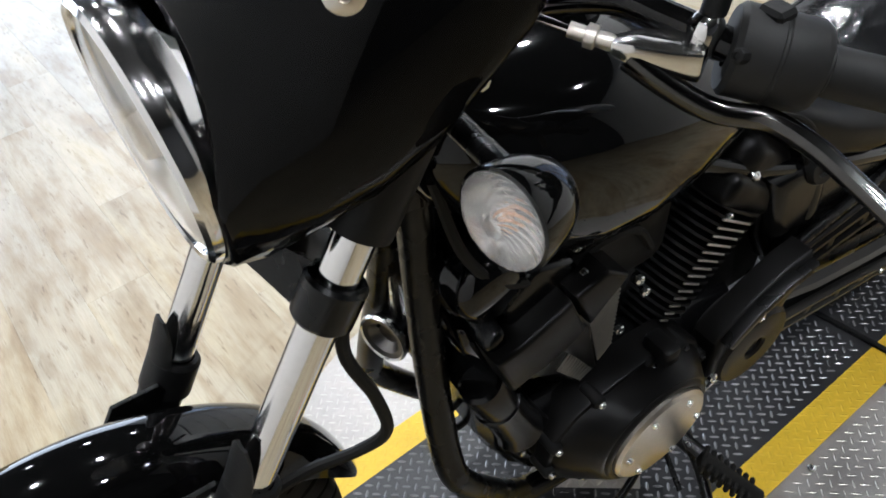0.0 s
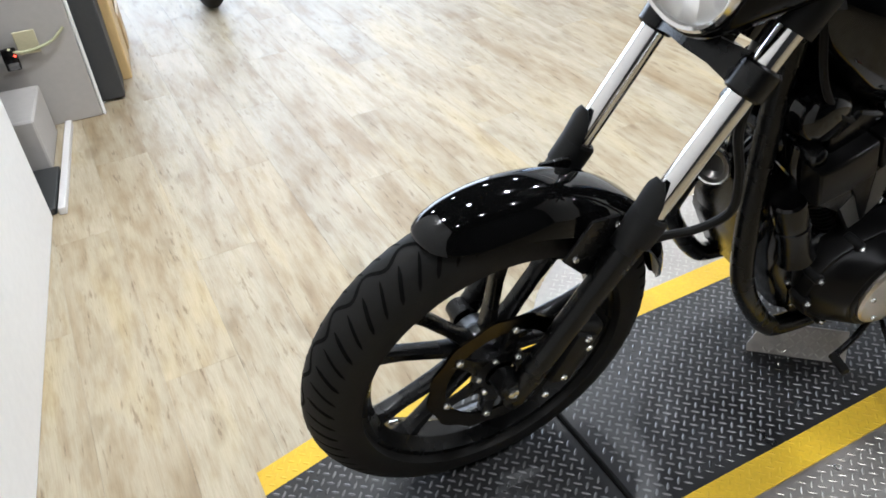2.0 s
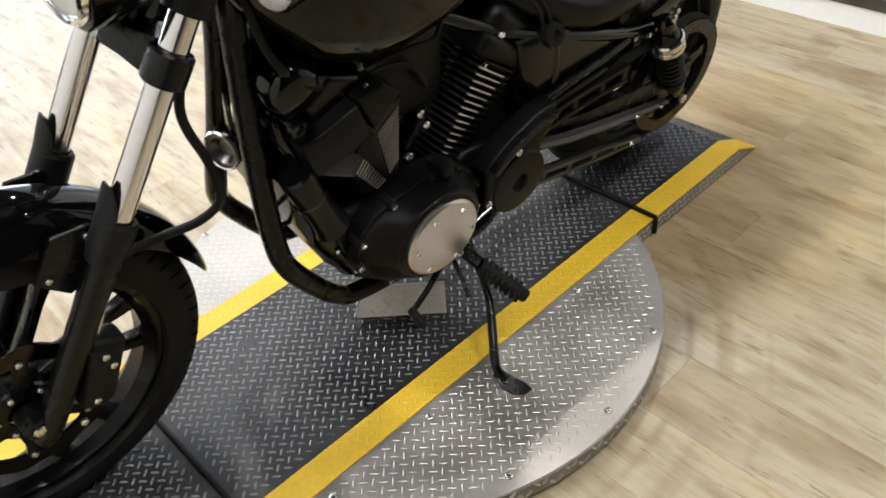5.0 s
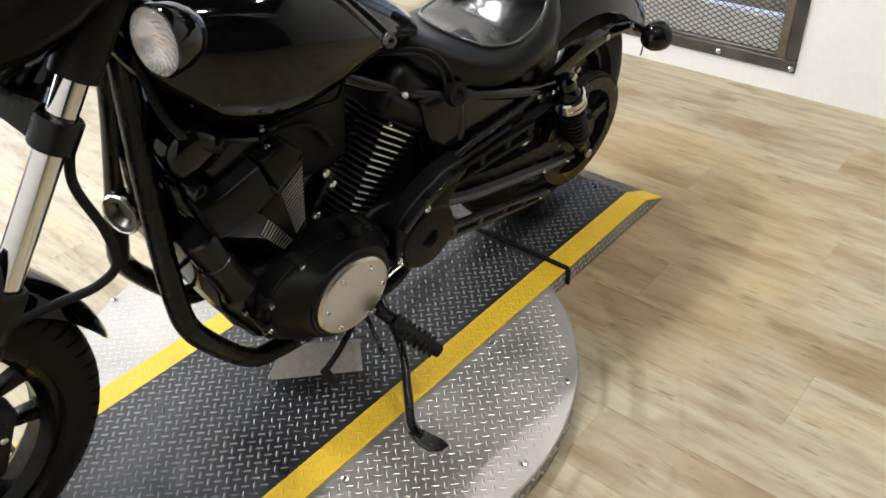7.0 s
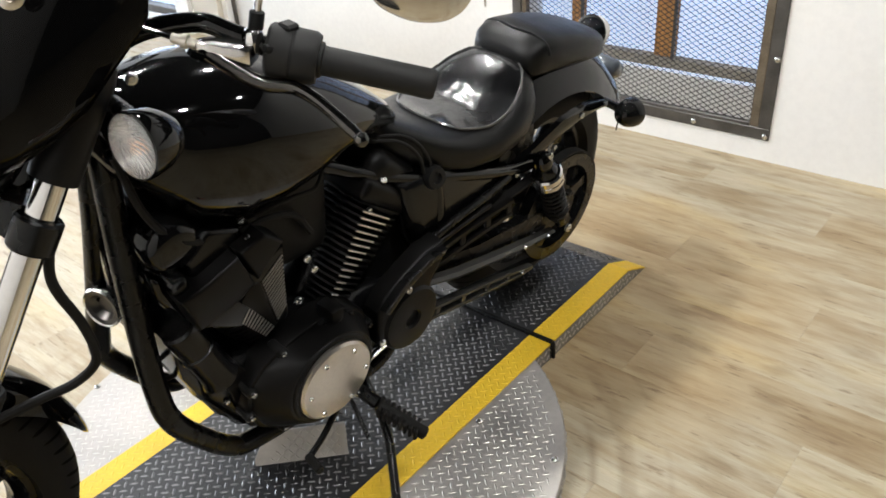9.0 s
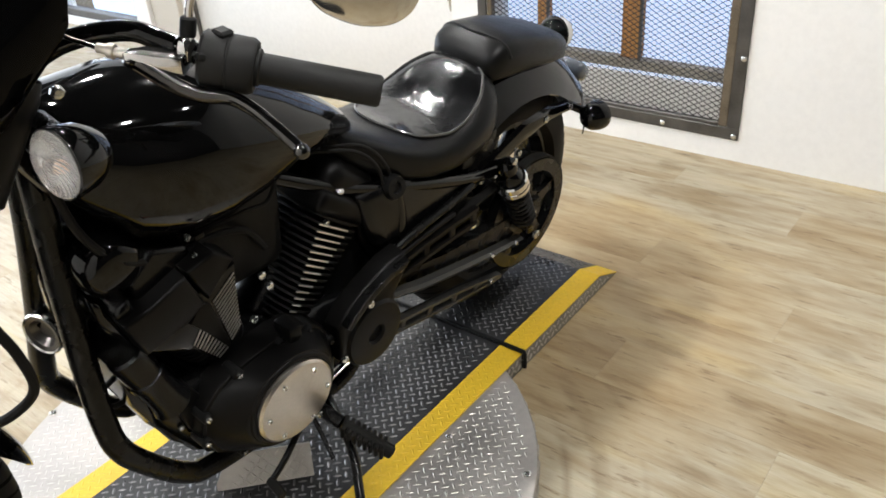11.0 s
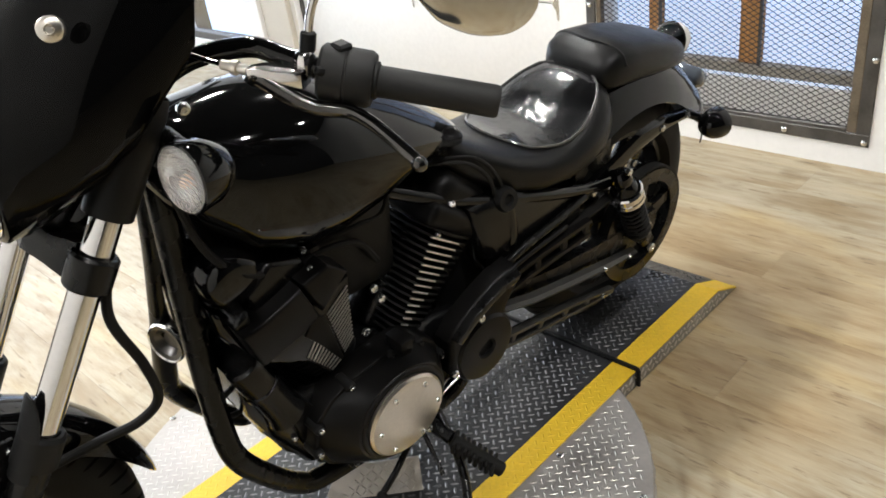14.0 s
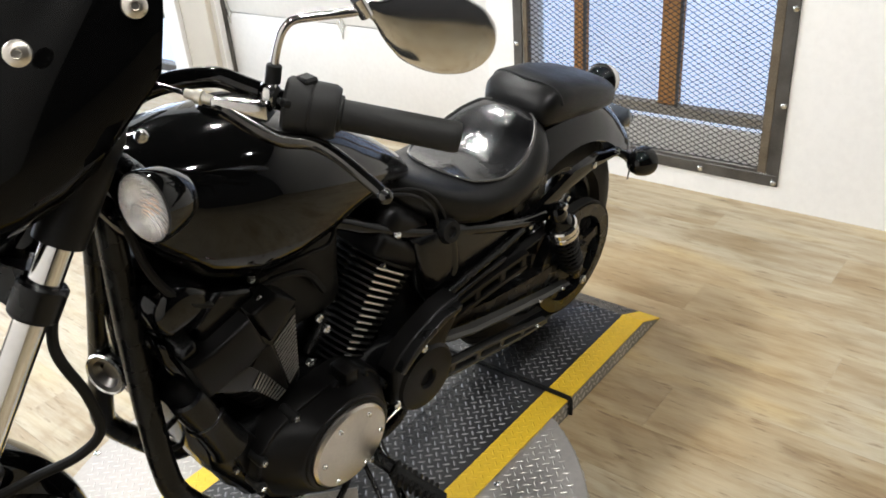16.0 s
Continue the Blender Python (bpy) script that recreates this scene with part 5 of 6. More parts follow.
for k in range(14):
    f = k / 13
    slot((-0.124 + 0.024 * f, 0.588 - 0.100 * f), (-0.078, 0.624 - 0.112 * f))
for k in range(10):
    f = k / 9
    slot((-0.172 + 0.042 * f, 0.523 - 0.057 * f), (-0.153 + 0.044 * f, 0.549 - 0.072 * f))
for p in ((-0.243, -0.124, 0.636), (-0.138, -0.118, 0.686), (0.011, -0.095, 0.524), (0.0, -0.09, 0.552), (-0.03, -0.095, 0.47)):
    bolt(sc, Vector(p), r=0.0085)
# V between the cylinders: intake and air box
bm = bmesh.new()
box(bm, (-0.03, 0.005, 0.63), (0.22, 0.15, 0.20), 0.03)
bp(bike, "intake_box", bm, M_MATTE)
bm = bmesh.new()
box(bm, (0.235, 0.01, 0.46), (0.17, 0.19, 0.24), 0.025)
bp(bike, "gearbox_housing", bm, M_MATTE)

# drive pulley cover behind the crankcase
bm = bmesh.new()
prism(bm, [(0.105, 0.40), (0.105, 0.315), (0.15, 0.275), (0.21, 0.28), (0.255, 0.335), (0.262, 0.40), (0.30, 0.455), (0.29, 0.49), (0.24, 0.485), (0.18, 0.46), (0.13, 0.43)], -0.175, -0.13, 0.012, 3)
pc = bp(bike, "drive_cover", bm, M_ENG2, "charcoal drive pulley cover")
bm = bmesh.new()
lathe(bm, [(-0.02, 0.078), (-0.004, 0.078), (0.004, 0.072), (0.006, 0.06), (0.006, 0.024), (0.002, 0.02), (-0.008, 0.02), (-0.008, 0)], (0.196, -0.178, 0.336), (0, -1, 0), 48)
bp(pc, "pulley_dome", bm, M_ENG2)
bm = bmesh.new()
prism(bm, [(0.11, 0.41), (0.16, 0.45), (0.23, 0.478), (0.285, 0.482), (0.28, 0.468), (0.23, 0.46), (0.165, 0.432), (0.122, 0.398)], -0.19, -0.17, 0.004)
bp(pc, "cover_rim", bm, M_SATIN)
for p in ((0.268, -0.178, 0.462), (0.181, -0.182, 0.425), (0.112, -0.178, 0.32)):
    bolt(pc, Vector(p), r=0.0085)

# ---- swingarm, belt and rear end ----
for sg in (-1, 1):
    bm = bmesh.new()
    loft(bm, [[Vector((x, sg * (y + dy), z + dz)) for dy, dz in ((-0.014, -hh), (0.014, -hh), (0.018, 0), (0.014, hh), (-0.014, hh), (-0.018, 0))] for x, y, z, hh in ((0.26, 0.11, 0.37, 0.03), (0.45, 0.125, 0.345, 0.027), (0.65, 0.13, 0.33, 0.025), (0.83, 0.13, 0.322, 0.03))])
    sw = bp(bike, "swingarm", bm, M_SATIN, "satin black swingarm leg")
    if sg < 0:
        bolt(sw, Vector((0.79, -0.152, 0.322)), r=0.014, name="axle_nut")
bm = bmesh.new()
lathe(bm, [(-0.014, 0.118), (-0.014, 0.150), (0.014, 0.150), (0.014, 0.118)], AXLE_R + Y * -0.128, Y, 64, closed=True)
lathe(bm, [(-0.006, 0.03), (-0.006, 0.06), (0.006, 0.06), (0.006, 0.03)], AXLE_R + Y * -0.128, Y, 32, closed=True)
pul = bp(bike, "rear_pulley", bm, M_SATIN, "black toothed belt pulley")
for k in range(5):
    a = 2 * math.pi * k / 5 + 0.35
    d, t = Vector((math.cos(a), 0, math.sin(a))), Vector((-math.sin(a), 0, math.cos(a)))
    bm = bmesh.new()
    loft(bm, [[AXLE_R + Y * (-0.128 + 0.008 * y) + d * r + t * (q * x) for x, y in ((-1, -1), (1, -1), (1, 1), (-1, 1))] for r, q in ((0.055, 0.02), (0.09, 0.012), (0.125, 0.018))])
    part("pulley_arm", bm, M_SATIN, pul)
bm = bmesh.new()
pts = []
for k in range(25):
    a = radians(98 - 196 * k / 24)
    pts.append((AXLE_R.x + 0.152 * math.cos(a), 0.323 + 0.152 * math.sin(a)))
for k in range(13):
    a = radians(-95 - 170 * k / 12)
    pts.append((0.178 + 0.06 * math.cos(a), 0.352 + 0.06 * math.sin(a)))
sec = []
for x, z in pts:
    cx, cz = (AXLE_R.x, 0.323) if x > 0.5 else (0.178, 0.352)
    d = Vector((x - cx, 0, z - cz)).normalized()
    sec.append([Vector((x, -0.128 + dy, z)) + d * h for dy, h in ((-0.012, 0), (0.012, 0), (0.012, 0.005), (-0.012, 0.005))])
sec.append(sec[0])
loft(bm, sec, cap=False)
bp(bike, "drive_belt", bm, M_RUBBER, "black toothed drive belt")
# belt guards: upper and lower bars
bm = bmesh.new()
loft(bm, [[Vector((x, y + dy, z + dz)) for dy, dz in ((-0.006, -h), (0.010, -h), (0.010, h), (-0.006, h * 0.8), (-0.012, 0))] for x, y, z, h in ((0.262, -0.150, 0.378, 0.009), (0.36, -0.157, 0.352, 0.0105), (0.5, -0.160, 0.325, 0.0105), (0.62, -0.160, 0.302, 0.010), (0.735, -0.157, 0.282, 0.006))])
M_GUARD = mat("worn_grey_plastic", (0.030, 0.029, 0.027), 0.38, var=0.3, scale=14, bump=0.08)
bg = bp(bike, "belt_guard", bm, M_GUARD, "worn dark grey belt guard bar")
# the lower guard: two thin rails joined by short webs
for dz in (0.014, -0.014):
    bm = bmesh.new()
    loft(bm, [[Vector((x, -0.15 + dy, z + dz * w + e)) for dy, e in ((-0.008, -0.004), (0.008, -0.004), (0.008, 0.004), (-0.008, 0.003))] for x, z, w in ((0.27, 0.280, 1.0), (0.40, 0.252, 1.0), (0.52, 0.227, 0.9), (0.62, 0.205, 0.5), (0.67, 0.196, 0.2))])
    bp(bg, "lower_guard", bm, M_GUARD)
for x, z in ((0.31, 0.272), (0.40, 0.252), (0.49, 0.234), (0.57, 0.217)):
    bm = bmesh.new()
    box(bm, (x, -0.15, z), (0.016, 0.010, 0.026), 0.002, ry(12), 1)
    bp(bg, "guard_web", bm, M_GUARD)
# the upper guard over the belt, with long slots
for dz in (0.018, -0.018):
    bm = bmesh.new()
    loft(bm, [[Vector((x, -0.146 + dy, z + dz + e)) for dy, e in ((-0.006, -0.005), (0.01, -0.005), (0.01, 0.005), (-0.006, 0.004))] for x, z in ((0.268, 0.418), (0.36, 0.428), (0.46, 0.434), (0.555, 0.436))])
    bp(bg, "upper_guard", bm, M_ENG2)
for x, z in ((0.30, 0.422), (0.385, 0.429), (0.47, 0.4345), (0.545, 0.436)):
    bm = bmesh.new()
    box(bm, (x, -0.145, z), (0.018, 0.009, 0.034), 0.002, ry(-5), 1)
    bp(bg, "guard_web", bm, M_ENG2)
for p in ((0.30, -0.152, 0.44), (0.624, -0.160, 0.205), (0.60, -0.172, 0.306), (0.70, -0.170, 0.289)):
    bolt(bg, Vector(p), r=0.006)
tube_part("brake_rod", [(0.262, -0.14, 0.47), (0.36, -0.14, 0.49), (0.47, -0.135, 0.50), (0.55, -0.13, 0.51)], 0.009, M_SATIN)
tube_part("brake_rod", [(0.27, -0.145, 0.455), (0.37, -0.145, 0.468), (0.48, -0.14, 0.472)], 0.006, M_ENG2)

# shock absorbers
for sg in (-1, 1):
    p0, p1 = Vector((0.755, 0.165 * sg, 0.30)), Vector((0.635, 0.155 * sg, 0.545))
    d = (p1 - p0).normalized()
    Lh = (p1 - p0).length
    sh = bp(bike, "shock_absorber", bmesh.new(), M_SATIN)
    bm = bmesh.new()
    lathe(bm, [(0.0, 0.0), (0.0, 0.014), (0.03, 0.018), (0.04, 0.026), (0.15, 0.026), (0.15, 0.0)], p0, d, 24)
    part("shock_body", bm, M_SATIN, sh)
    bm = bmesh.new()
    pipe(bm, [p0 + d * (0.05 + 0.125 * k / 80) + (d.orthogonal().normalized() * math.cos(k * 0.628) + d.cross(d.orthogonal().normalized()) * math.sin(k * 0.628)) * 0.029 for k in range(81)], 0.0042, 6, 1)
    part("spring", bm, M_MATTE, sh, "black coil spring")
    bm = bmesh.new()
    lathe(bm, [(0.176, 0.0), (0.176, 0.035), (0.179, 0.039), (0.190, 0.039), (0.192, 0.036), (0.194, 0.039), (0.209, 0.039), (0.213, 0.035), (0.213, 0)], p0, d, 32)
    part("chrome_collar", bm, M_CHROME, sh, "chrome upper collar")
    bm = bmesh.new()
    lathe(bm, [(0.206, 0), (0.206, 0.031), (0.226, 0.028), (0.236, 0.021), (0.25, 0.024), (0.265, 0.022), (0.275, 0.012), (0.277, 0)], p0, d, 20)
    part("shock_eye", bm, M_PAINT, sh)
    bolt(sh, p0 + Vector((0, 0.026 * sg, -0.002)), (0, sg, 0), 0.012)
    bolt(sh, p1 + Vector((0, 0.024 * sg, 0.01)), (0, sg, 0), 0.009)

# side cover, battery box and tubes under the seat
bm = bmesh.new()
prism(bm, [(0.21, 0.63), (0.235, 0.50), (0.28, 0.42), (0.50, 0.40), (0.57, 0.46), (0.55, 0.53), (0.42, 0.59), (0.32, 0.63)], -0.125, 0.125, 0.03, 3)
bp(bike, "side_cover", bm, M_ENG, "satin black side panel under the seat")
bm = bmesh.new()
lathe(bm, [(-0.05, 0.026), (0.0, 0.026), (0.008, 0.022), (0.008, 0.012), (0.002, 0.01), (0.002, 0)], (0.305, -0.125, 0.615), (-0.1, -1, 0.25), 20)
bp(bike, "key_lock", bm, M_MATTE)
for x, z in ((0.25, 0.66), (0.275, 0.65)):
    tube_part("cable", [(x - 0.10, -0.06, 0.73), (x - 0.03, -0.10, 0.72), (x + 0.02, -0.112, z + 0.01), (x + 0.045, -0.112, z - 0.07)], 0.004, M_RUBBER, seg=8)
tube_part("clutch_cable", [(-0.30, -0.06, 0.88), (-0.285, -0.085, 0.79), (-0.245, -0.10, 0.73), (-0.17, -0.10, 0.695), (-0.09, -0.095, 0.69), (-0.02, -0.085, 0.66), (0.02, -0.08, 0.60)], 0.0065, M_RUBBER, seg=8)
tube_part("cable", [(-0.10, -0.08, 0.695), (-0.03, -0.10, 0.71), (0.03, -0.09, 0.70), (0.07, -0.07, 0.74)], 0.004, M_RUBBER, seg=8)

# ---- tank, seat, rear mudguard ----
def ring(x, zc, hw, up_, dn, n=28, belly=0.35, p=2.3):
    """A tank or seat section: half-width hw, heights above and below zc, its widest part low."""
    out = []
    for k in range(n):
        t = 2 * math.pi * k / n
        cy, sz = math.cos(t), math.sin(t)
        y = hw * math.copysign(abs(cy) ** (2 / p), cy)
        z = (up_ if sz > 0 else dn) * math.copysign(abs(sz) ** (2 / (p if sz > 0 else p + 0.8)), sz)
        out.append(Vector((x, y, zc + z)))
    return out


bm = bmesh.new()
TS = [(-0.318, 0.90, 0.030, 0.035, 0.03), (-0.305, 0.895, 0.062, 0.06, 0.055), (-0.27, 0.88, 0.098, 0.085, 0.085), (-0.21, 0.855, 0.130, 0.108, 0.128), (-0.14, 0.835, 0.146, 0.128, 0.138), (-0.07, 0.822, 0.150, 0.134, 0.122), (0.0, 0.81, 0.143, 0.128, 0.094), (0.07, 0.80, 0.128, 0.105, 0.060), (0.14, 0.785, 0.107, 0.075, 0.043), (0.20, 0.765, 0.085, 0.05, 0.03), (0.25, 0.742, 0.062, 0.03, 0.018), (0.275, 0.73, 0.04, 0.012, 0.008)]
loft(bm, [ring(*s) for s in TS])
bmesh.ops.subdivide_edges(bm, edges=[e for e in bm.edges], cuts=1, smooth=1.0, use_grid_fill=True)
tank = bp(bike, "fuel_tank", bm, M_PAINT, "gloss black teardrop fuel tank", False, 60)
bm = bmesh.new()
lathe(bm, [(-0.01, 0.036), (0.004, 0.036), (0.01, 0.031), (0.011, 0)], (-0.09, 0, 0.958), (0, 0, 1), 28)
bp(tank, "filler_cap", bm, M_PAINT)
bm = bmesh.new()
box(bm, (-0.118, -0.088, 0.700), (0.03, 0.02, 0.014), 0.004)
bp(tank, "tank_tab", bm, M_SATIN)
bolt(tank, Vector((-0.135, -0.098, 0.712)), (0, -0.9, -0.3), 0.006)

bm = bmesh.new()
SS = [(0.195, 0.735, 0.045, 0.03, 0.03), (0.215, 0.72, 0.075, 0.038, 0.05), (0.27, 0.690, 0.10, 0.042, 0.06), (0.34, 0.655, 0.125, 0.040, 0.065), (0.41, 0.633, 0.142, 0.040, 0.062), (0.48, 0.625, 0.150, 0.050, 0.058), (0.54, 0.63, 0.150, 0.066, 0.056), (0.59, 0.64, 0.142, 0.082, 0.055), (0.63, 0.65, 0.124, 0.088, 0.05), (0.66, 0.655, 0.095, 0.075, 0.035), (0.675, 0.655, 0.05, 0.04, 0.02)]
loft(bm, [ring(*s, p=2.6) for s in SS])
bmesh.ops.subdivide_edges(bm, edges=[e for e in bm.edges], cuts=1, smooth=1.0, use_grid_fill=True)
seat = bp(bike, "rider_seat", bm, M_LEATHER, "black vinyl solo seat with glossy insert", False, 70)


def seat_top(x, y):
    """Height of the seat's upper side."""
    for s, q in zip(SS, SS[1:]):
        if s[0] <= x <= q[0]:
            t = (x - s[0]) / (q[0] - s[0])
            zc, hw, u_ = (s[i] + (q[i] - s[i]) * t for i in (1, 2, 3))
            v = min(abs(y) / hw, 0.999)
            return zc + u_ * (1 - v ** 2.6) ** (1 / 2.6)
    return 0.6


bm = bmesh.new()
N = 40
grid = []
for i in range(9):
    row = []
    for k in range(N):
        t = 2 * math.pi * k / N
        r = i / 8
        ex, ey = 0.142 * math.cos(t), 0.120 * math.copysign(abs(math.sin(t)) ** 0.9, math.sin(t))
        x, y = 0.512 + ex * r, ey * r
        row.append(bm.verts.new((x, y, seat_top(x, y) + 0.0035 + 0.003 * (1 - r ** 4))))
    grid.append(row)
for A, B in zip(grid, grid[1:]):
    for k in range(N):
        bm.faces.new((A[k], A[(k + 1) % N], B[(k + 1) % N], B[k]))
bmesh.ops.remove_doubles(bm, verts=bm.verts, dist=1e-4)
part("seat_insert", bm, M_PATENT, seat, "glossy black padded insert", auto=80)
bm = bmesh.new()
pipe(bm, [Vector((0.512 + 0.144 * math.cos(t), 0.122 * math.copysign(abs(math.sin(t)) ** 0.9, math.sin(t)), seat_top(0.512 + 0.144 * math.cos(t), 0.12 * math.sin(t)) + 0.003)) for t in (2 * math.pi * k / 48 for k in range(49))], 0.0032, 8, 1)
part("piping", bm, mat("pale_piping", (0.045, 0.044, 0.043), 0.2, var=0.2, coat=0.4), seat, "pale glossy piping round the insert")

bm = bmesh.new()
PS = [(0.642, 0.735, 0.064, 0.014, 0.018), (0.648, 0.735, 0.080, 0.028, 0.032), (0.664, 0.737, 0.092, 0.044, 0.042), (0.70, 0.739, 0.099, 0.055, 0.046), (0.79, 0.729, 0.101, 0.053, 0.044), (0.88, 0.712, 0.099, 0.046, 0.038), (0.94, 0.698, 0.088, 0.038, 0.032), (0.965, 0.692, 0.074, 0.026, 0.026), (0.972, 0.69, 0.05, 0.012, 0.014)]
loft(bm, [ring(*s, p=3.3) for s in PS])
bmesh.ops.subdivide_edges(bm, edges=[e for e in bm.edges], cuts=1, smooth=1.0, use_grid_fill=True)
pil = bp(bike, "pillion_seat", bm, M_LEATHER, "black vinyl pillion pad", False, 70)
bm = bmesh.new()
pipe(bm, [Vector((0.684 + 0.012 * abs(y / 0.1), y, 0.7385 + 0.0515 * (1 - min(abs(y) / 0.097, 0.995) ** 3.3) ** (1 / 3.3))) for y in [-0.0985 + 0.197 * k / 24 for k in range(25)]], 0.0035, 8, 1)
part("seam", bm, M_MATTE, pil)

bm = bmesh.new()
secs = []
for deg in range(160, 11, -8):
    a = radians(deg)
    rad = Vector((math.cos(a), 0, math.sin(a)))
    e = max(0.0, (deg - 130) / 30) + max(0.0, (26 - deg) / 20)
    hw = 0.104 - 0.02 * e
    drop = 0.092 if deg > 40 else 0.07
    rg = []
    for sr, off in ((1, 0.0), (-1, -0.003)):
        for i in range(15):
            u_ = (i - 7) / 7 * sr
            rg.append(AXLE_R + rad * (0.392 + off - drop * abs(u_) ** 3) + Y * ((hw + off) * math.copysign(abs(u_) ** 0.85, u_)))
    secs.append(rg)
loft(bm, secs)
rm = bp(bike, "rear_mudguard", bm, M_PAINT, "gloss black rear mudguard", False, 50)
for sg in (-1, 1):
    bm = bmesh.new()
    loft(bm, [[Vector((x, sg * (y + dy), z + dz)) for dy, dz in ((0, -h), (0.012, -h * 0.8), (0.016, 0), (0.012, h * 0.8), (0, h))] for x, y, z, h in ((0.56, 0.108, 0.50, 0.022), (0.66, 0.108, 0.52, 0.026), (0.76, 0.108, 0.555, 0.024), (0.86, 0.106, 0.565, 0.02), (0.95, 0.10, 0.55, 0.014), (1.0, 0.095, 0.535, 0.01))])
    st = bp(bike, "mudguard_strut", bm, M_PAINT, "gloss black mudguard strut")
    for p in ((0.592, 0.125, 0.498), (0.735, 0.124, 0.512), (0.84, 0.122, 0.56), (0.96, 0.115, 0.548)):
        bolt(st, Vector((p[0], p[1] * sg, p[2])), (0, sg, 0), 0.0085)
    bm = bmesh.new()
    slab(bm, [(0.54, 0.50), (0.545, 0.565), (0.60, 0.60), (0.66, 0.60), (0.66, 0.54), (0.60, 0.50)], 0.006, Matrix.Translation((0, 0.104 * sg + 0.003, 0)), 0.002)
    bp(st, "strut_gusset", bm, M_SATIN)
    # rear indicator on its stalk
    c = Vector((1.0, 0.168 * sg, 0.53))
    si = bp(bike, "rear_indicator", bmesh.new(), M_PAINT)
    bm = bmesh.new()
    rod(bm, Vector((0.965, 0.10 * sg, 0.55)), c + Vector((0, -0.02 * sg, 0)), 0.011, 14)
    part("stalk", bm, M_PAINT, si)
    bm = bmesh.new()
    lathe(bm, [(-0.048, 0), (-0.046, 0.012), (-0.036, 0.024), (-0.018, 0.034), (0.0, 0.038), (0.012, 0.038), (0.014, 0.034)], c, (1, 0.08 * sg, -0.08), 28)
    part("shell", bm, M_PAINT, si)
    bm = bmesh.new()
    lathe(bm, [(0.010, 0.0355), (0.016, 0.034), (0.021, 0.022), (0.022, 0)], c, (1, 0.08 * sg, -0.08), 28)
    part("lens", bm, M_LENS, si, "clear lens")
# tail lamp on the mudguard
bm = bmesh.new()
lathe(bm, [(-0.036, 0), (-0.033, 0.018), (-0.022, 0.034), (-0.006, 0.043), (0.004, 0.045), (0.006, 0.042)], (1.02, 0, 0.688), (1, -0.12, -0.1), 32)
tl = bp(bike, "tail_lamp", bm, M_PAINT, "round black tail lamp with clear lens")
bm = bmesh.new()
lathe(bm, [(0.004, 0.043), (0.024, 0.041), (0.038, 0.033), (0.044, 0.018), (0.045, 0)], (1.02, 0, 0.688), (1, -0.12, -0.1), 32)
part("lens", bm, M_LENS, tl, "pale lens")
bm = bmesh.new()
rod(bm, (1.01, 0, 0.60), (1.005, 0, 0.675), 0.012, 12)
part("bracket", bm, M_SATIN, tl)
bm = bmesh.new()
box(bm, (1.125, 0, 0.565), (0.06, 0.10, 0.045), 0.016, ry(38), 3)
bp(rm, "reflector_lamp", bm, mat("smoked_lens", (0.06, 0.07, 0.085), 0.1, var=0.1, coat=0.5), "smoked plastic lamp")

# ---- controls ----
tube_part("handlebar", [(-0.315, 0.0, 1.0), (-0.31, -0.05, 1.015), (-0.255, -0.105, 1.066), (-0.205, -0.165, 1.086), (-0.182, -0.205, 1.079), (-0.156, -0.254, 1.066)], 0.0127, M_PAINT, "gloss black handlebar")
tube_part("handlebar", [(-0.315, 0.0, 1.0), (-0.30, 0.05, 1.01), (-0.255, 0.10, 1.04), (-0.20, 0.155, 1.055), (-0.133, 0.226, 1.05), (0.0, 0.37, 1.015)], 0.0127, M_SATIN)
G0, G1 = Vector((-0.119, -0.294, 1.056)), Vector((-0.022, -0.404, 1.031))
gd = (G1 - G0).normalized()
bm = bmesh.new()
Lg = (G1 - G0).length
lathe(bm, [(-0.004, 0.012), (-0.004, 0.0225), (0.004, 0.0225), (0.006, 0.0185), (Lg - 0.01, 0.0195), (Lg - 0.004, 0.0195), (Lg, 0.017), (Lg, 0)], G0, gd, 28)
bp(bike, "left_grip", bm, M_GRIP, "black rubber handgrip")
bm = bmesh.new()
S0 = G0 - gd * 0.064
lathe(bm, [(0, 0.014), (0, 0.030), (0.004, 0.0335), (0.030, 0.0335), (0.031, 0.0325), (0.033, 0.0325), (0.034, 0.0335), (0.058, 0.0335), (0.064, 0.030), (0.064, 0.018)], S0, gd, 28)
sw = bp(bike, "switch_housing", bm, M_GRIP, "matte black switch housing")
bm = bmesh.new()
box(bm, S0 + gd * 0.025 + Vector((0.004, 0, 0.032)), (0.02, 0.022, 0.012), 0.003, seg=1)
part("switch", bm, M_MATTE, sw)
bolt(sw, S0 + gd * 0.012 + Vector((-0.026, -0.016, 0.015)), (-0.9, 0, 0.4), 0.006, material=M_MATTE)
# clutch lever and perch
bm = bmesh.new()
loft(bm, [[p + Vector((dx, dy, dz)) for dx, dy, dz in ((-w, -w * 0.6, -h), (w, w * 0.6, -h * 0.8), (w, w * 0.6, h * 0.8), (-w, -w * 0.6, h))] for p, w, h in ((Vector((-0.230, -0.203, 1.076)), 0.007, 0.006), (Vector((-0.216, -0.212, 1.073)), 0.012, 0.009), (Vector((-0.196, -0.226, 1.067)), 0.015, 0.011), (Vector((-0.176, -0.244, 1.064)), 0.016, 0.012))])
bmesh.ops.bevel(bm, geom=list(bm.edges), offset=0.003, segments=2, profile=0.5, affect="EDGES")
pe = bp(bike, "lever_perch", bm, M_CHROME, "polished clutch lever perch")
bm = bmesh.new()
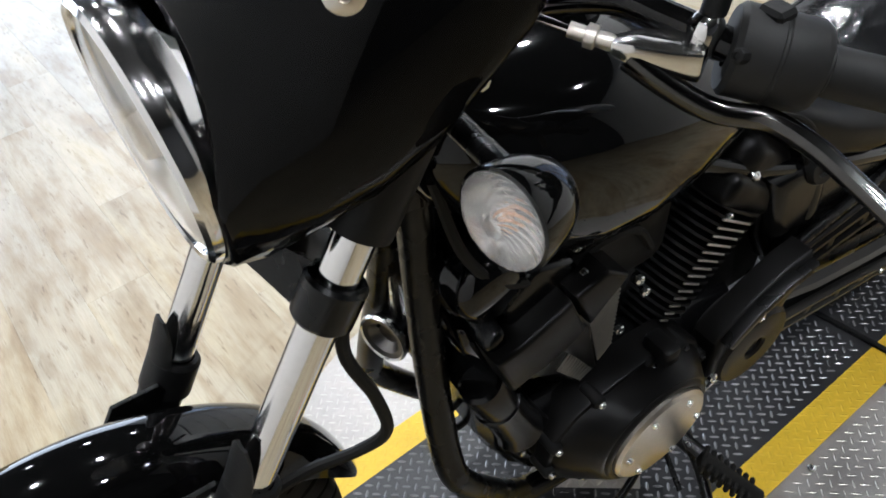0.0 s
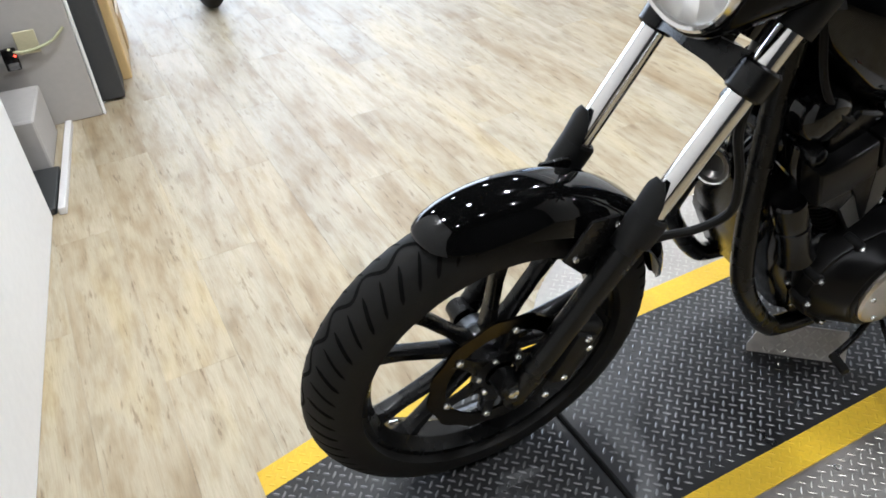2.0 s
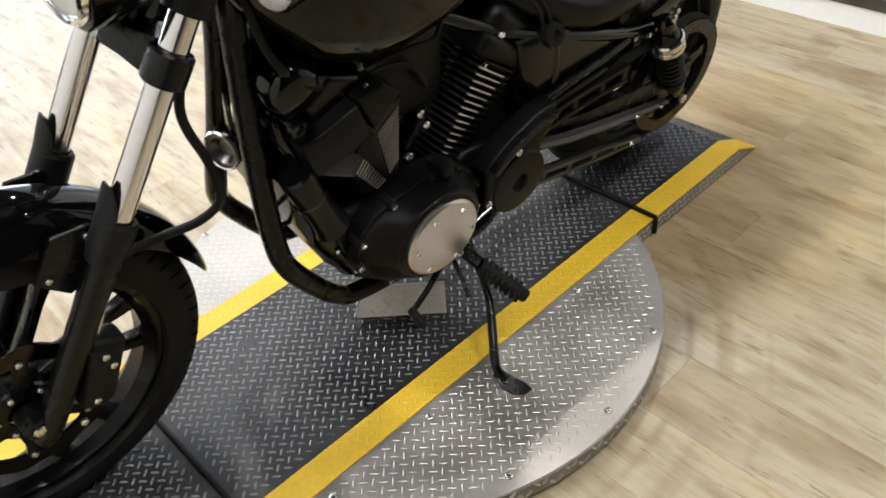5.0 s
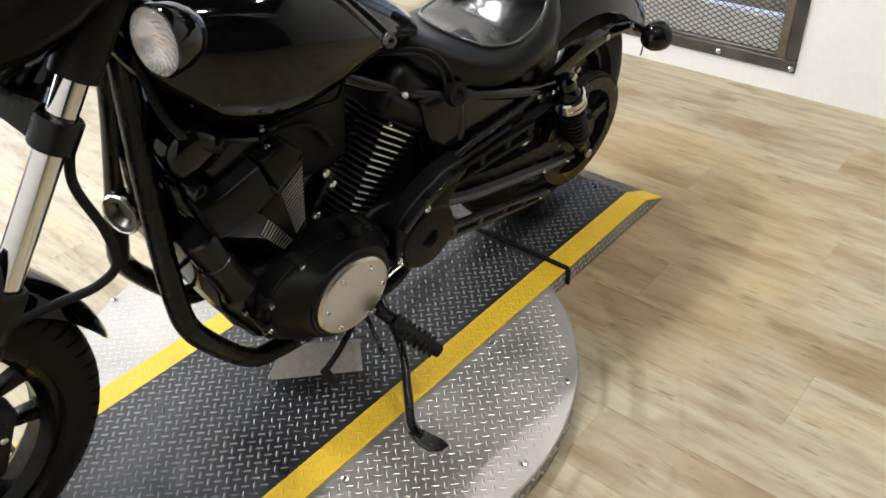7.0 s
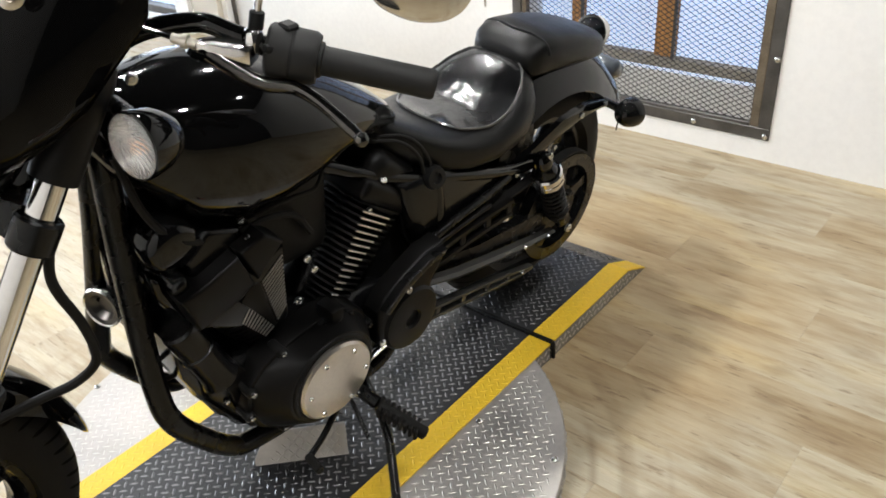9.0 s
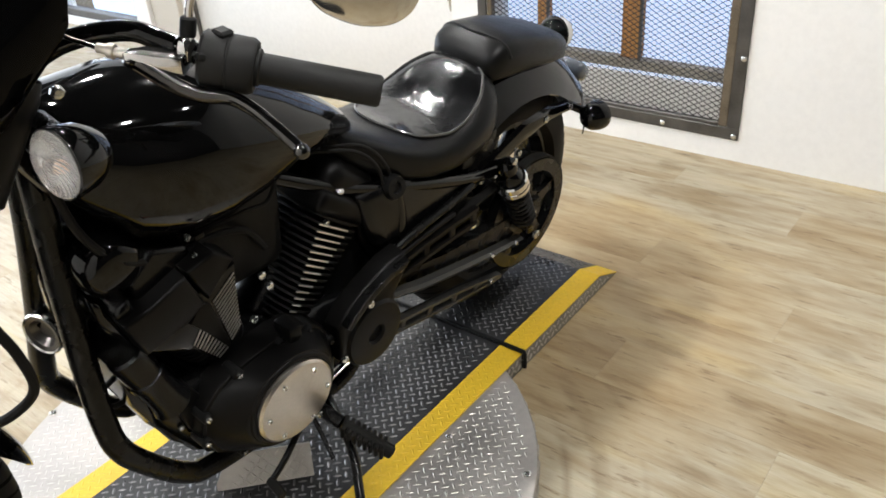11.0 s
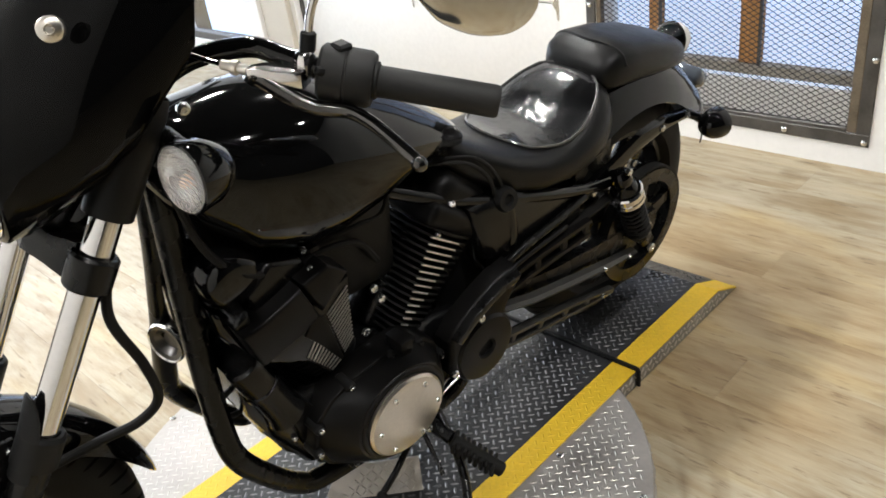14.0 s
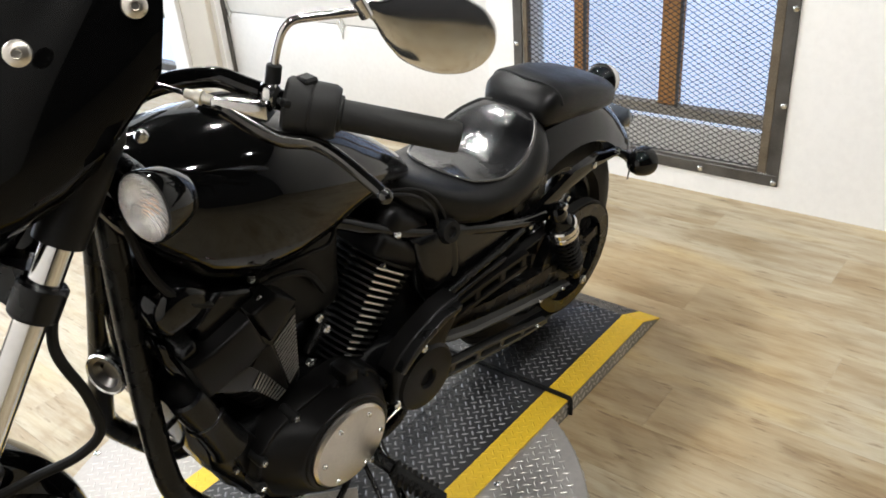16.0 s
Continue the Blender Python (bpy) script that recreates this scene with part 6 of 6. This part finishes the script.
P = spline([(-0.222, -0.212, 1.066), (-0.205, -0.240, 1.048), (-0.186, -0.268, 1.035), (-0.163, -0.296, 1.033), (-0.157, -0.330, 1.029), (-0.156, -0.368, 1.020), (-0.155, -0.405, 1.009)], 6)
secs = []
for i, p in enumerate(P):
    d = (P[min(i + 1, len(P) - 1)] - P[max(i - 1, 0)]).normalized()
    w = d.cross(Vector((-0.4, 0, 0.9))).normalized()
    v = w.cross(d)
    hw, hh = 0.0095 - 0.002 * i / (len(P) - 1), 0.012 - 0.005 * i / (len(P) - 1)
    secs.append([p + w * (hw * math.cos(t)) + v * (hh * math.sin(t)) for t in (2 * math.pi * k / 14 for k in range(14))])
loft(bm, secs)
M_LEVER = mat("polished_lever", (0.075, 0.073, 0.07), 0.16, 1.0, var=0.1)
part("lever", bm, M_LEVER, pe, "polished aluminium clutch lever")
bm = bmesh.new()
bmesh.ops.create_uvsphere(bm, u_segments=16, v_segments=10, radius=0.0095, matrix=Matrix.Translation((-0.156, -0.411, 1.007)))
part("lever_ball", bm, M_LEVER, pe)
bm = bmesh.new()
lathe(bm, [(0, 0), (0, 0.006), (0.012, 0.006), (0.013, 0.009), (0.02, 0.009), (0.021, 0.006), (0.03, 0.0065), (0.036, 0.005), (0.036, 0)], (-0.247, -0.176, 1.081), (0.017, -0.027, -0.005), 14)
part("cable_adjuster", bm, M_ALU, pe, "knurled cable adjuster")
tube_part("clutch_cable", [(-0.247, -0.176, 1.081), (-0.258, -0.150, 1.084), (-0.272, -0.110, 1.087), (-0.300, -0.07, 1.083), (-0.34, -0.03, 1.05), (-0.345, 0.0, 0.97)], 0.003, M_CHROME, "bright clutch cable")
# mirror: stem, arm and rounded chrome shell
ms = bp(bike, "mirror", bmesh.new(), M_CHROME)
bm = bmesh.new()
rod(bm, (-0.166, -0.233, 1.088), (-0.161, -0.233, 1.111), 0.0095, 14, bevel=0.002)
part("mirror_boot", bm, M_MATTE, ms)
bm = bmesh.new()
lathe(bm, [(-0.016, 0), (-0.016, 0.009), (-0.012, 0.013), (0.004, 0.014), (0.010, 0.012), (0.014, 0.008), (0.014, 0)], (-0.172, -0.234, 1.077), (0.15, 0, 1), 18)
part("mirror_clamp", bm, M_CHROME, ms, "chrome mirror clamp")
bm = bmesh.new()
pipe(bm, [(-0.162, -0.233, 1.106), (-0.158, -0.235, 1.128), (-0.150, -0.238, 1.149), (-0.137, -0.241, 1.159), (-0.114, -0.248, 1.160), (-0.084, -0.260, 1.160), (-0.048, -0.278, 1.162)], 0.0052, 12)
part("mirror_stem", bm, M_CHROME, ms, "chrome mirror stem")
bm = bmesh.new()
MD = Vector((0.165, -0.075, -0.055)).normalized()
MC = Vector((-0.054, -0.276, 1.166))
MU = Vector((0.1, 0.0, 1.0))
MU = (MU - MD * MU.dot(MD)).normalized()
MN = MD.cross(MU)
secs = []
for s, h, dth in between(((0.0, 0.009, 0.009), (0.014, 0.013, 0.012), (0.034, 0.028, 0.018), (0.068, 0.043, 0.022), (0.11, 0.050, 0.023), (0.15, 0.044, 0.020), (0.172, 0.031, 0.014), (0.182, 0.018, 0.009), (0.186, 0.006, 0.003)), 4):
    o = MC + MD * s - MU * (0.012 * min(1, s / 0.06))
    secs.append([o + MU * (h * math.cos(t)) + MN * (dth * math.sin(t) * (1.0 if math.sin(t) < 0 else 0.35)) for t in (2 * math.pi * k / 48 for k in range(48))])
loft(bm, secs)
part("mirror_shell", bm, M_CHROME, ms, "polished chrome mirror shell", auto=60)
bm = bmesh.new()
rod(bm, MC + Vector((-0.012, 0.004, 0.012)), MC + Vector((0.0, 0, -0.01)), 0.009, 12)
part("mirror_joint", bm, M_CHROME, ms)

# ---- headlamp, fairing and front indicators ----
HL = Vector((-0.507, 0, 1.006))
HA = (-1, 0, -0.04)
bm = bmesh.new()
lathe(bm, [(-0.02, 0.100), (0.0, 0.112), (0.010, 0.1155), (0.017, 0.114), (0.021, 0.109), (0.019, 0.1045), (0.012, 0.103)], HL, HA, 64)
hl = bp(bike, "headlamp", bm, M_CHROME, "round headlamp with chrome rim and clear lens", True)
bm = bmesh.new()
DOME = [(0.012 + 0.014 * math.cos(t), 0.1045 * math.sin(t) ** 0.9) for t in (math.pi / 2 * (1 - k / 9) for k in range(10))]
lathe(bm, DOME + [(h - 0.004, max(r - 0.003, 0)) for h, r in DOME[::-1]], HL, HA, 64)
part("lens", sbm(bm), glass("headlamp_glass", (0.98, 0.98, 0.98), 0.06, 1.33), hl, "clear domed glass").visible_shadow = False
bm = bmesh.new()
prof = [(0.010, 0.1035)]
for k in range(1, 12):
    r = 0.1035 - 0.0080 * k
    prof.append((0.010 - 0.075 * (1 - (r / 0.1035) ** 2), r))
lathe(bm, prof, HL, HA, 18)
part("reflector", sbm(bm), mat("reflector_silver", (0.92, 0.91, 0.89), 0.3, 1.0, var=0.05), hl, "bright faceted reflector bowl", auto=8)
bm = bmesh.new()
lathe(bm, [(-0.06, 0), (-0.06, 0.017), (-0.025, 0.017), (-0.018, 0.012), (-0.016, 0)], HL, HA, 24)
part("bulb_shield", sbm(bm), M_ALU, hl, "silver bulb shield")
bm = bmesh.new()
secs = []
# shell: from the ring round the lamp back to an open rear edge
FS = [(-0.513, 1.006, 0.1175, 0.1175, 0.119, 2.0), (-0.508, 1.006, 0.122, 0.125, 0.125, 2.03), (-0.487, 1.012, 0.137, 0.15, 0.124, 2.15), (-0.450, 1.031, 0.157, 0.18, 0.120, 2.3), (-0.405, 1.050, 0.177, 0.21, 0.112, 2.4), (-0.362, 1.072, 0.190, 0.235, 0.097, 2.5), (-0.327, 1.097, 0.198, 0.24, 0.071, 2.5), (-0.297, 1.117, 0.202, 0.23, 0.053, 2.5), (-0.284, 1.127, 0.202, 0.215, 0.038, 2.5)]
for x, zc, hw, up_, dn, p in FS:
    outer, inner = [], []
    for k in range(49):
        t = radians(-62 + 304 * k / 48) if x > -0.50 else radians(-90 + 360 * k / 48)
        cy, sz = math.cos(t), math.sin(t)
        y = hw * math.copysign(abs(cy) ** (2 / p), cy)
        z = (up_ if sz > 0 else dn) * math.copysign(abs(sz) ** (2 / p), sz)
        xs = x + 0.05 * max(0.0, z / 0.2)
        outer.append(Vector((xs, y, zc + z)))
        inner.append(Vector((xs + 0.002, y * 0.972, zc + z * 0.975)))
    secs.append(outer + inner[::-1])
loft(bm, secs)
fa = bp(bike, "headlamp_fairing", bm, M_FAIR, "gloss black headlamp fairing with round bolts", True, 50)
# smoked screen above the shell
bm = bmesh.new()
secs = []
for s, zc, hw in ((0.0, 1.22, 0.128), (0.25, 1.26, 0.126), (0.5, 1.30, 0.118), (0.75, 1.345, 0.10), (1.0, 1.38, 0.06)):
    rg = []
    for q, off in ((1, 0.0), (-1, 0.004)):
        for i in range(13):
            u_ = (i - 6) / 6 * q
            rg.append(Vector((-0.385 + 0.08 * s + 0.06 * u_ * u_ + off, hw * u_, zc - 0.03 * u_ * u_ - off)))
    secs.append(rg)
loft(bm, secs)
part("windscreen", sbm(bm), mat("smoked_acrylic", (0.004, 0.004, 0.005), 0.06, coat=0.4, spec=0.1), fa, "smoked black acrylic screen", auto=50)
for p, d in (((-0.423, -0.186, 1.172), (-0.45, -0.85, 0.3)), ((-0.300, -0.196, 1.194), (-0.3, -0.9, 0.3)), ((-0.423, 0.186, 1.172), (-0.45, 0.85, 0.3)), ((-0.300, 0.196, 1.194), (-0.3, 0.9, 0.3))):
    bm = bmesh.new()
    lathe(bm, [(-0.012, 0.013), (0.002, 0.013), (0.005, 0.010), (0.006, 0.005), (0.004, 0.004), (0.004, 0)], p, d, 20)
    part("fairing_bolt", sbm(bm), M_ALU, fa, "bright domed bolt")
for sg in (-1, 1):
    c, nd = Vector((-0.343, 0.231 * sg, 0.994)), Vector((-0.965, 0.16 * sg, 0.10)).normalized()
    si = bp(bike, "front_indicator", bmesh.new(), M_PAINT)
    bm = bmesh.new()
    rod(bm, Vector((-0.302, 0.10 * sg, 0.982)), c - nd * 0.03, 0.0115, 16)
    part("stalk", bm, M_SATIN, si)
    bm = bmesh.new()
    lathe(bm, [(-0.06, 0), (-0.058, 0.014), (-0.046, 0.028), (-0.025, 0.0385), (0.0, 0.0425), (0.006, 0.0425), (0.007, 0.039)], c, nd, 32)
    part("shell", bm, M_PAINT, si)
    bm = bmesh.new()
    # a shallow dome pressed into small prisms
    e1 = nd.orthogonal().normalized()
    e2 = nd.cross(e1)
    rings = []
    for k in range(10):
        r = 0.040 * math.cos(math.pi / 2 * k / 10.5)
        rings.append([c + nd * (0.006 + 0.011 * math.sin(math.pi / 2 * k / 10.5) + (0.0006 if (k + i) % 2 and k else 0.0)) + (e1 * math.cos(2 * math.pi * i / 44) + e2 * math.sin(2 * math.pi * i / 44)) * r for i in range(44)])
    loft(bm, rings)
    part("lens", bm, M_PRISM, si, "clear prismatic lens", smooth=False).visible_shadow = False
    bm = bmesh.new()
    lathe(bm, [(0.003, 0.039), (-0.012, 0.03), (-0.02, 0.012), (-0.02, 0)], c, nd, 28)
    part("reflector", bm, M_CHROME, si)
    bm = bmesh.new()
    lathe(bm, [(-0.018, 0.0), (-0.018, 0.007), (-0.004, 0.009), (0.002, 0.005), (0.003, 0)], c + Vector((0, 0, 0)), nd, 16)
    part("bulb", bm, mat("amber_bulb", (0.62, 0.36, 0.22), 0.3), si, "amber bulb")
# horn behind the down tubes
bm = bmesh.new()
lathe(bm, [(-0.03, 0.022), (-0.012, 0.030), (0.0, 0.034), (0.006, 0.032), (0.004, 0.025), (-0.008, 0.016), (-0.010, 0.0)], (-0.335, 0.03, 0.565), (-0.9, -0.35, 0.1), 36)
hn = bp(bike, "horn", bm, mat("dull_horn_steel", (0.11, 0.105, 0.10), 0.32, 1.0, var=0.3), "round steel horn with a bright rim")
bm = bmesh.new()
box(bm, (-0.315, 0.04, 0.62), (0.012, 0.035, 0.12), 0.003)
part("horn_bracket", bm, M_BOLT, hn)
bm = bmesh.new()
lathe(bm, [(-0.004, 0.033), (-0.002, 0.0365), (0.004, 0.0375), (0.008, 0.035), (0.006, 0.0325)], (-0.335, 0.03, 0.565), (-0.9, -0.35, 0.1), 36, closed=True)
part("horn_rim", bm, M_BOLT, hn, "bright horn rim")
# exhaust header on the far side, low between the tubes
tube_part("exhaust_pipe", [(-0.20, 0.06, 0.66), (-0.235, 0.10, 0.60), (-0.235, 0.14, 0.48), (-0.17, 0.17, 0.32), (-0.08, 0.18, 0.25), (0.15, 0.185, 0.25)], 0.021, M_SATIN, "black exhaust header")
# ignition lock and small bright parts on the head
bolt(bike, Vector((-0.275, -0.107, 1.01)), (-0.2, -0.95, 0.1), 0.009, "frame_bolt")
bm = bmesh.new()
box(bm, (-0.326, -0.152, 1.08), (0.035, 0.02, 0.016), 0.005, ry(-20), 2)
bp(bike, "bar_clamp", bm, M_CHROME)

# ---- foot controls and stand ----
bm = bmesh.new()
rod(bm, (0.03, -0.15, 0.25), (0.045, -0.235, 0.235), 0.014, 14)
pg = bp(bike, "footpeg", bm, M_SATIN, "black rubber footpeg")
bm = bmesh.new()
F0, F1 = Vector((0.042, -0.24, 0.235)), Vector((0.09, -0.33, 0.183))
fd = (F1 - F0).normalized()
rod(bm, F0, F1, 0.0145, 16, bevel=0.003)
part("peg_rubber", bm, M_RUBBER, pg)
for k in range(8):
    bm = bmesh.new()
    box(bm, F0 + fd * (0.006 + 0.0125 * k), (0.042, 0.0085, 0.028), 0.003, Matrix.Rotation(math.atan2(fd.y, fd.x) + math.pi / 2, 3, "Z"), 1)
    part("peg_rib", bm, M_RUBBER, pg)
tube_part("shift_lever", [(0.03, -0.165, 0.25), (-0.02, -0.185, 0.235), (-0.07, -0.20, 0.205), (-0.115, -0.205, 0.175)], 0.0065, M_SATIN, "satin black shift lever")
bm = bmesh.new()
rod(bm, (-0.112, -0.20, 0.178), (-0.118, -0.245, 0.176), 0.0095, 12, bevel=0.002)
bp(bike, "shift_peg", bm, M_RUBBER)
tube_part("shift_rod", [(0.03, -0.175, 0.27), (0.08, -0.18, 0.30), (0.12, -0.18, 0.31)], 0.003, M_BOLT, "bright shift rod", seg=8)
bolt(bike, Vector((0.06, -0.2, 0.215)), r=0.008)
bolt(bike, Vector((0.02, -0.2, 0.255)), r=0.007)
tube_part("side_stand", [(0.085, -0.15, 0.215), (0.05, -0.255, 0.168), (0.0, -0.33, 0.127), (-0.032, -0.374, 0.102), (-0.030, -0.40, 0.080)], 0.0095, M_SATIN, "satin black side stand")
bm = bmesh.new()
loft(bm, [[Vector((x, y, z)) + Vector((0, 0, h)) + Vector((wx, 0, 0)) for wx, h in ((-w, -0.004), (w, -0.004), (w, 0.006), (-w, 0.006))] for x, y, z, w in ((-0.034, -0.38, 0.082, 0.010), (-0.028, -0.41, 0.075, 0.017), (-0.018, -0.435, 0.069, 0.018), (-0.010, -0.452, 0.067, 0.010))])
bp(bike, "stand_foot", bm, M_SATIN)
tube_part("stand_spring", [(0.035, -0.135, 0.235), (0.028, -0.19, 0.185), (0.015, -0.24, 0.155)], 0.005, M_SATIN, seg=8)
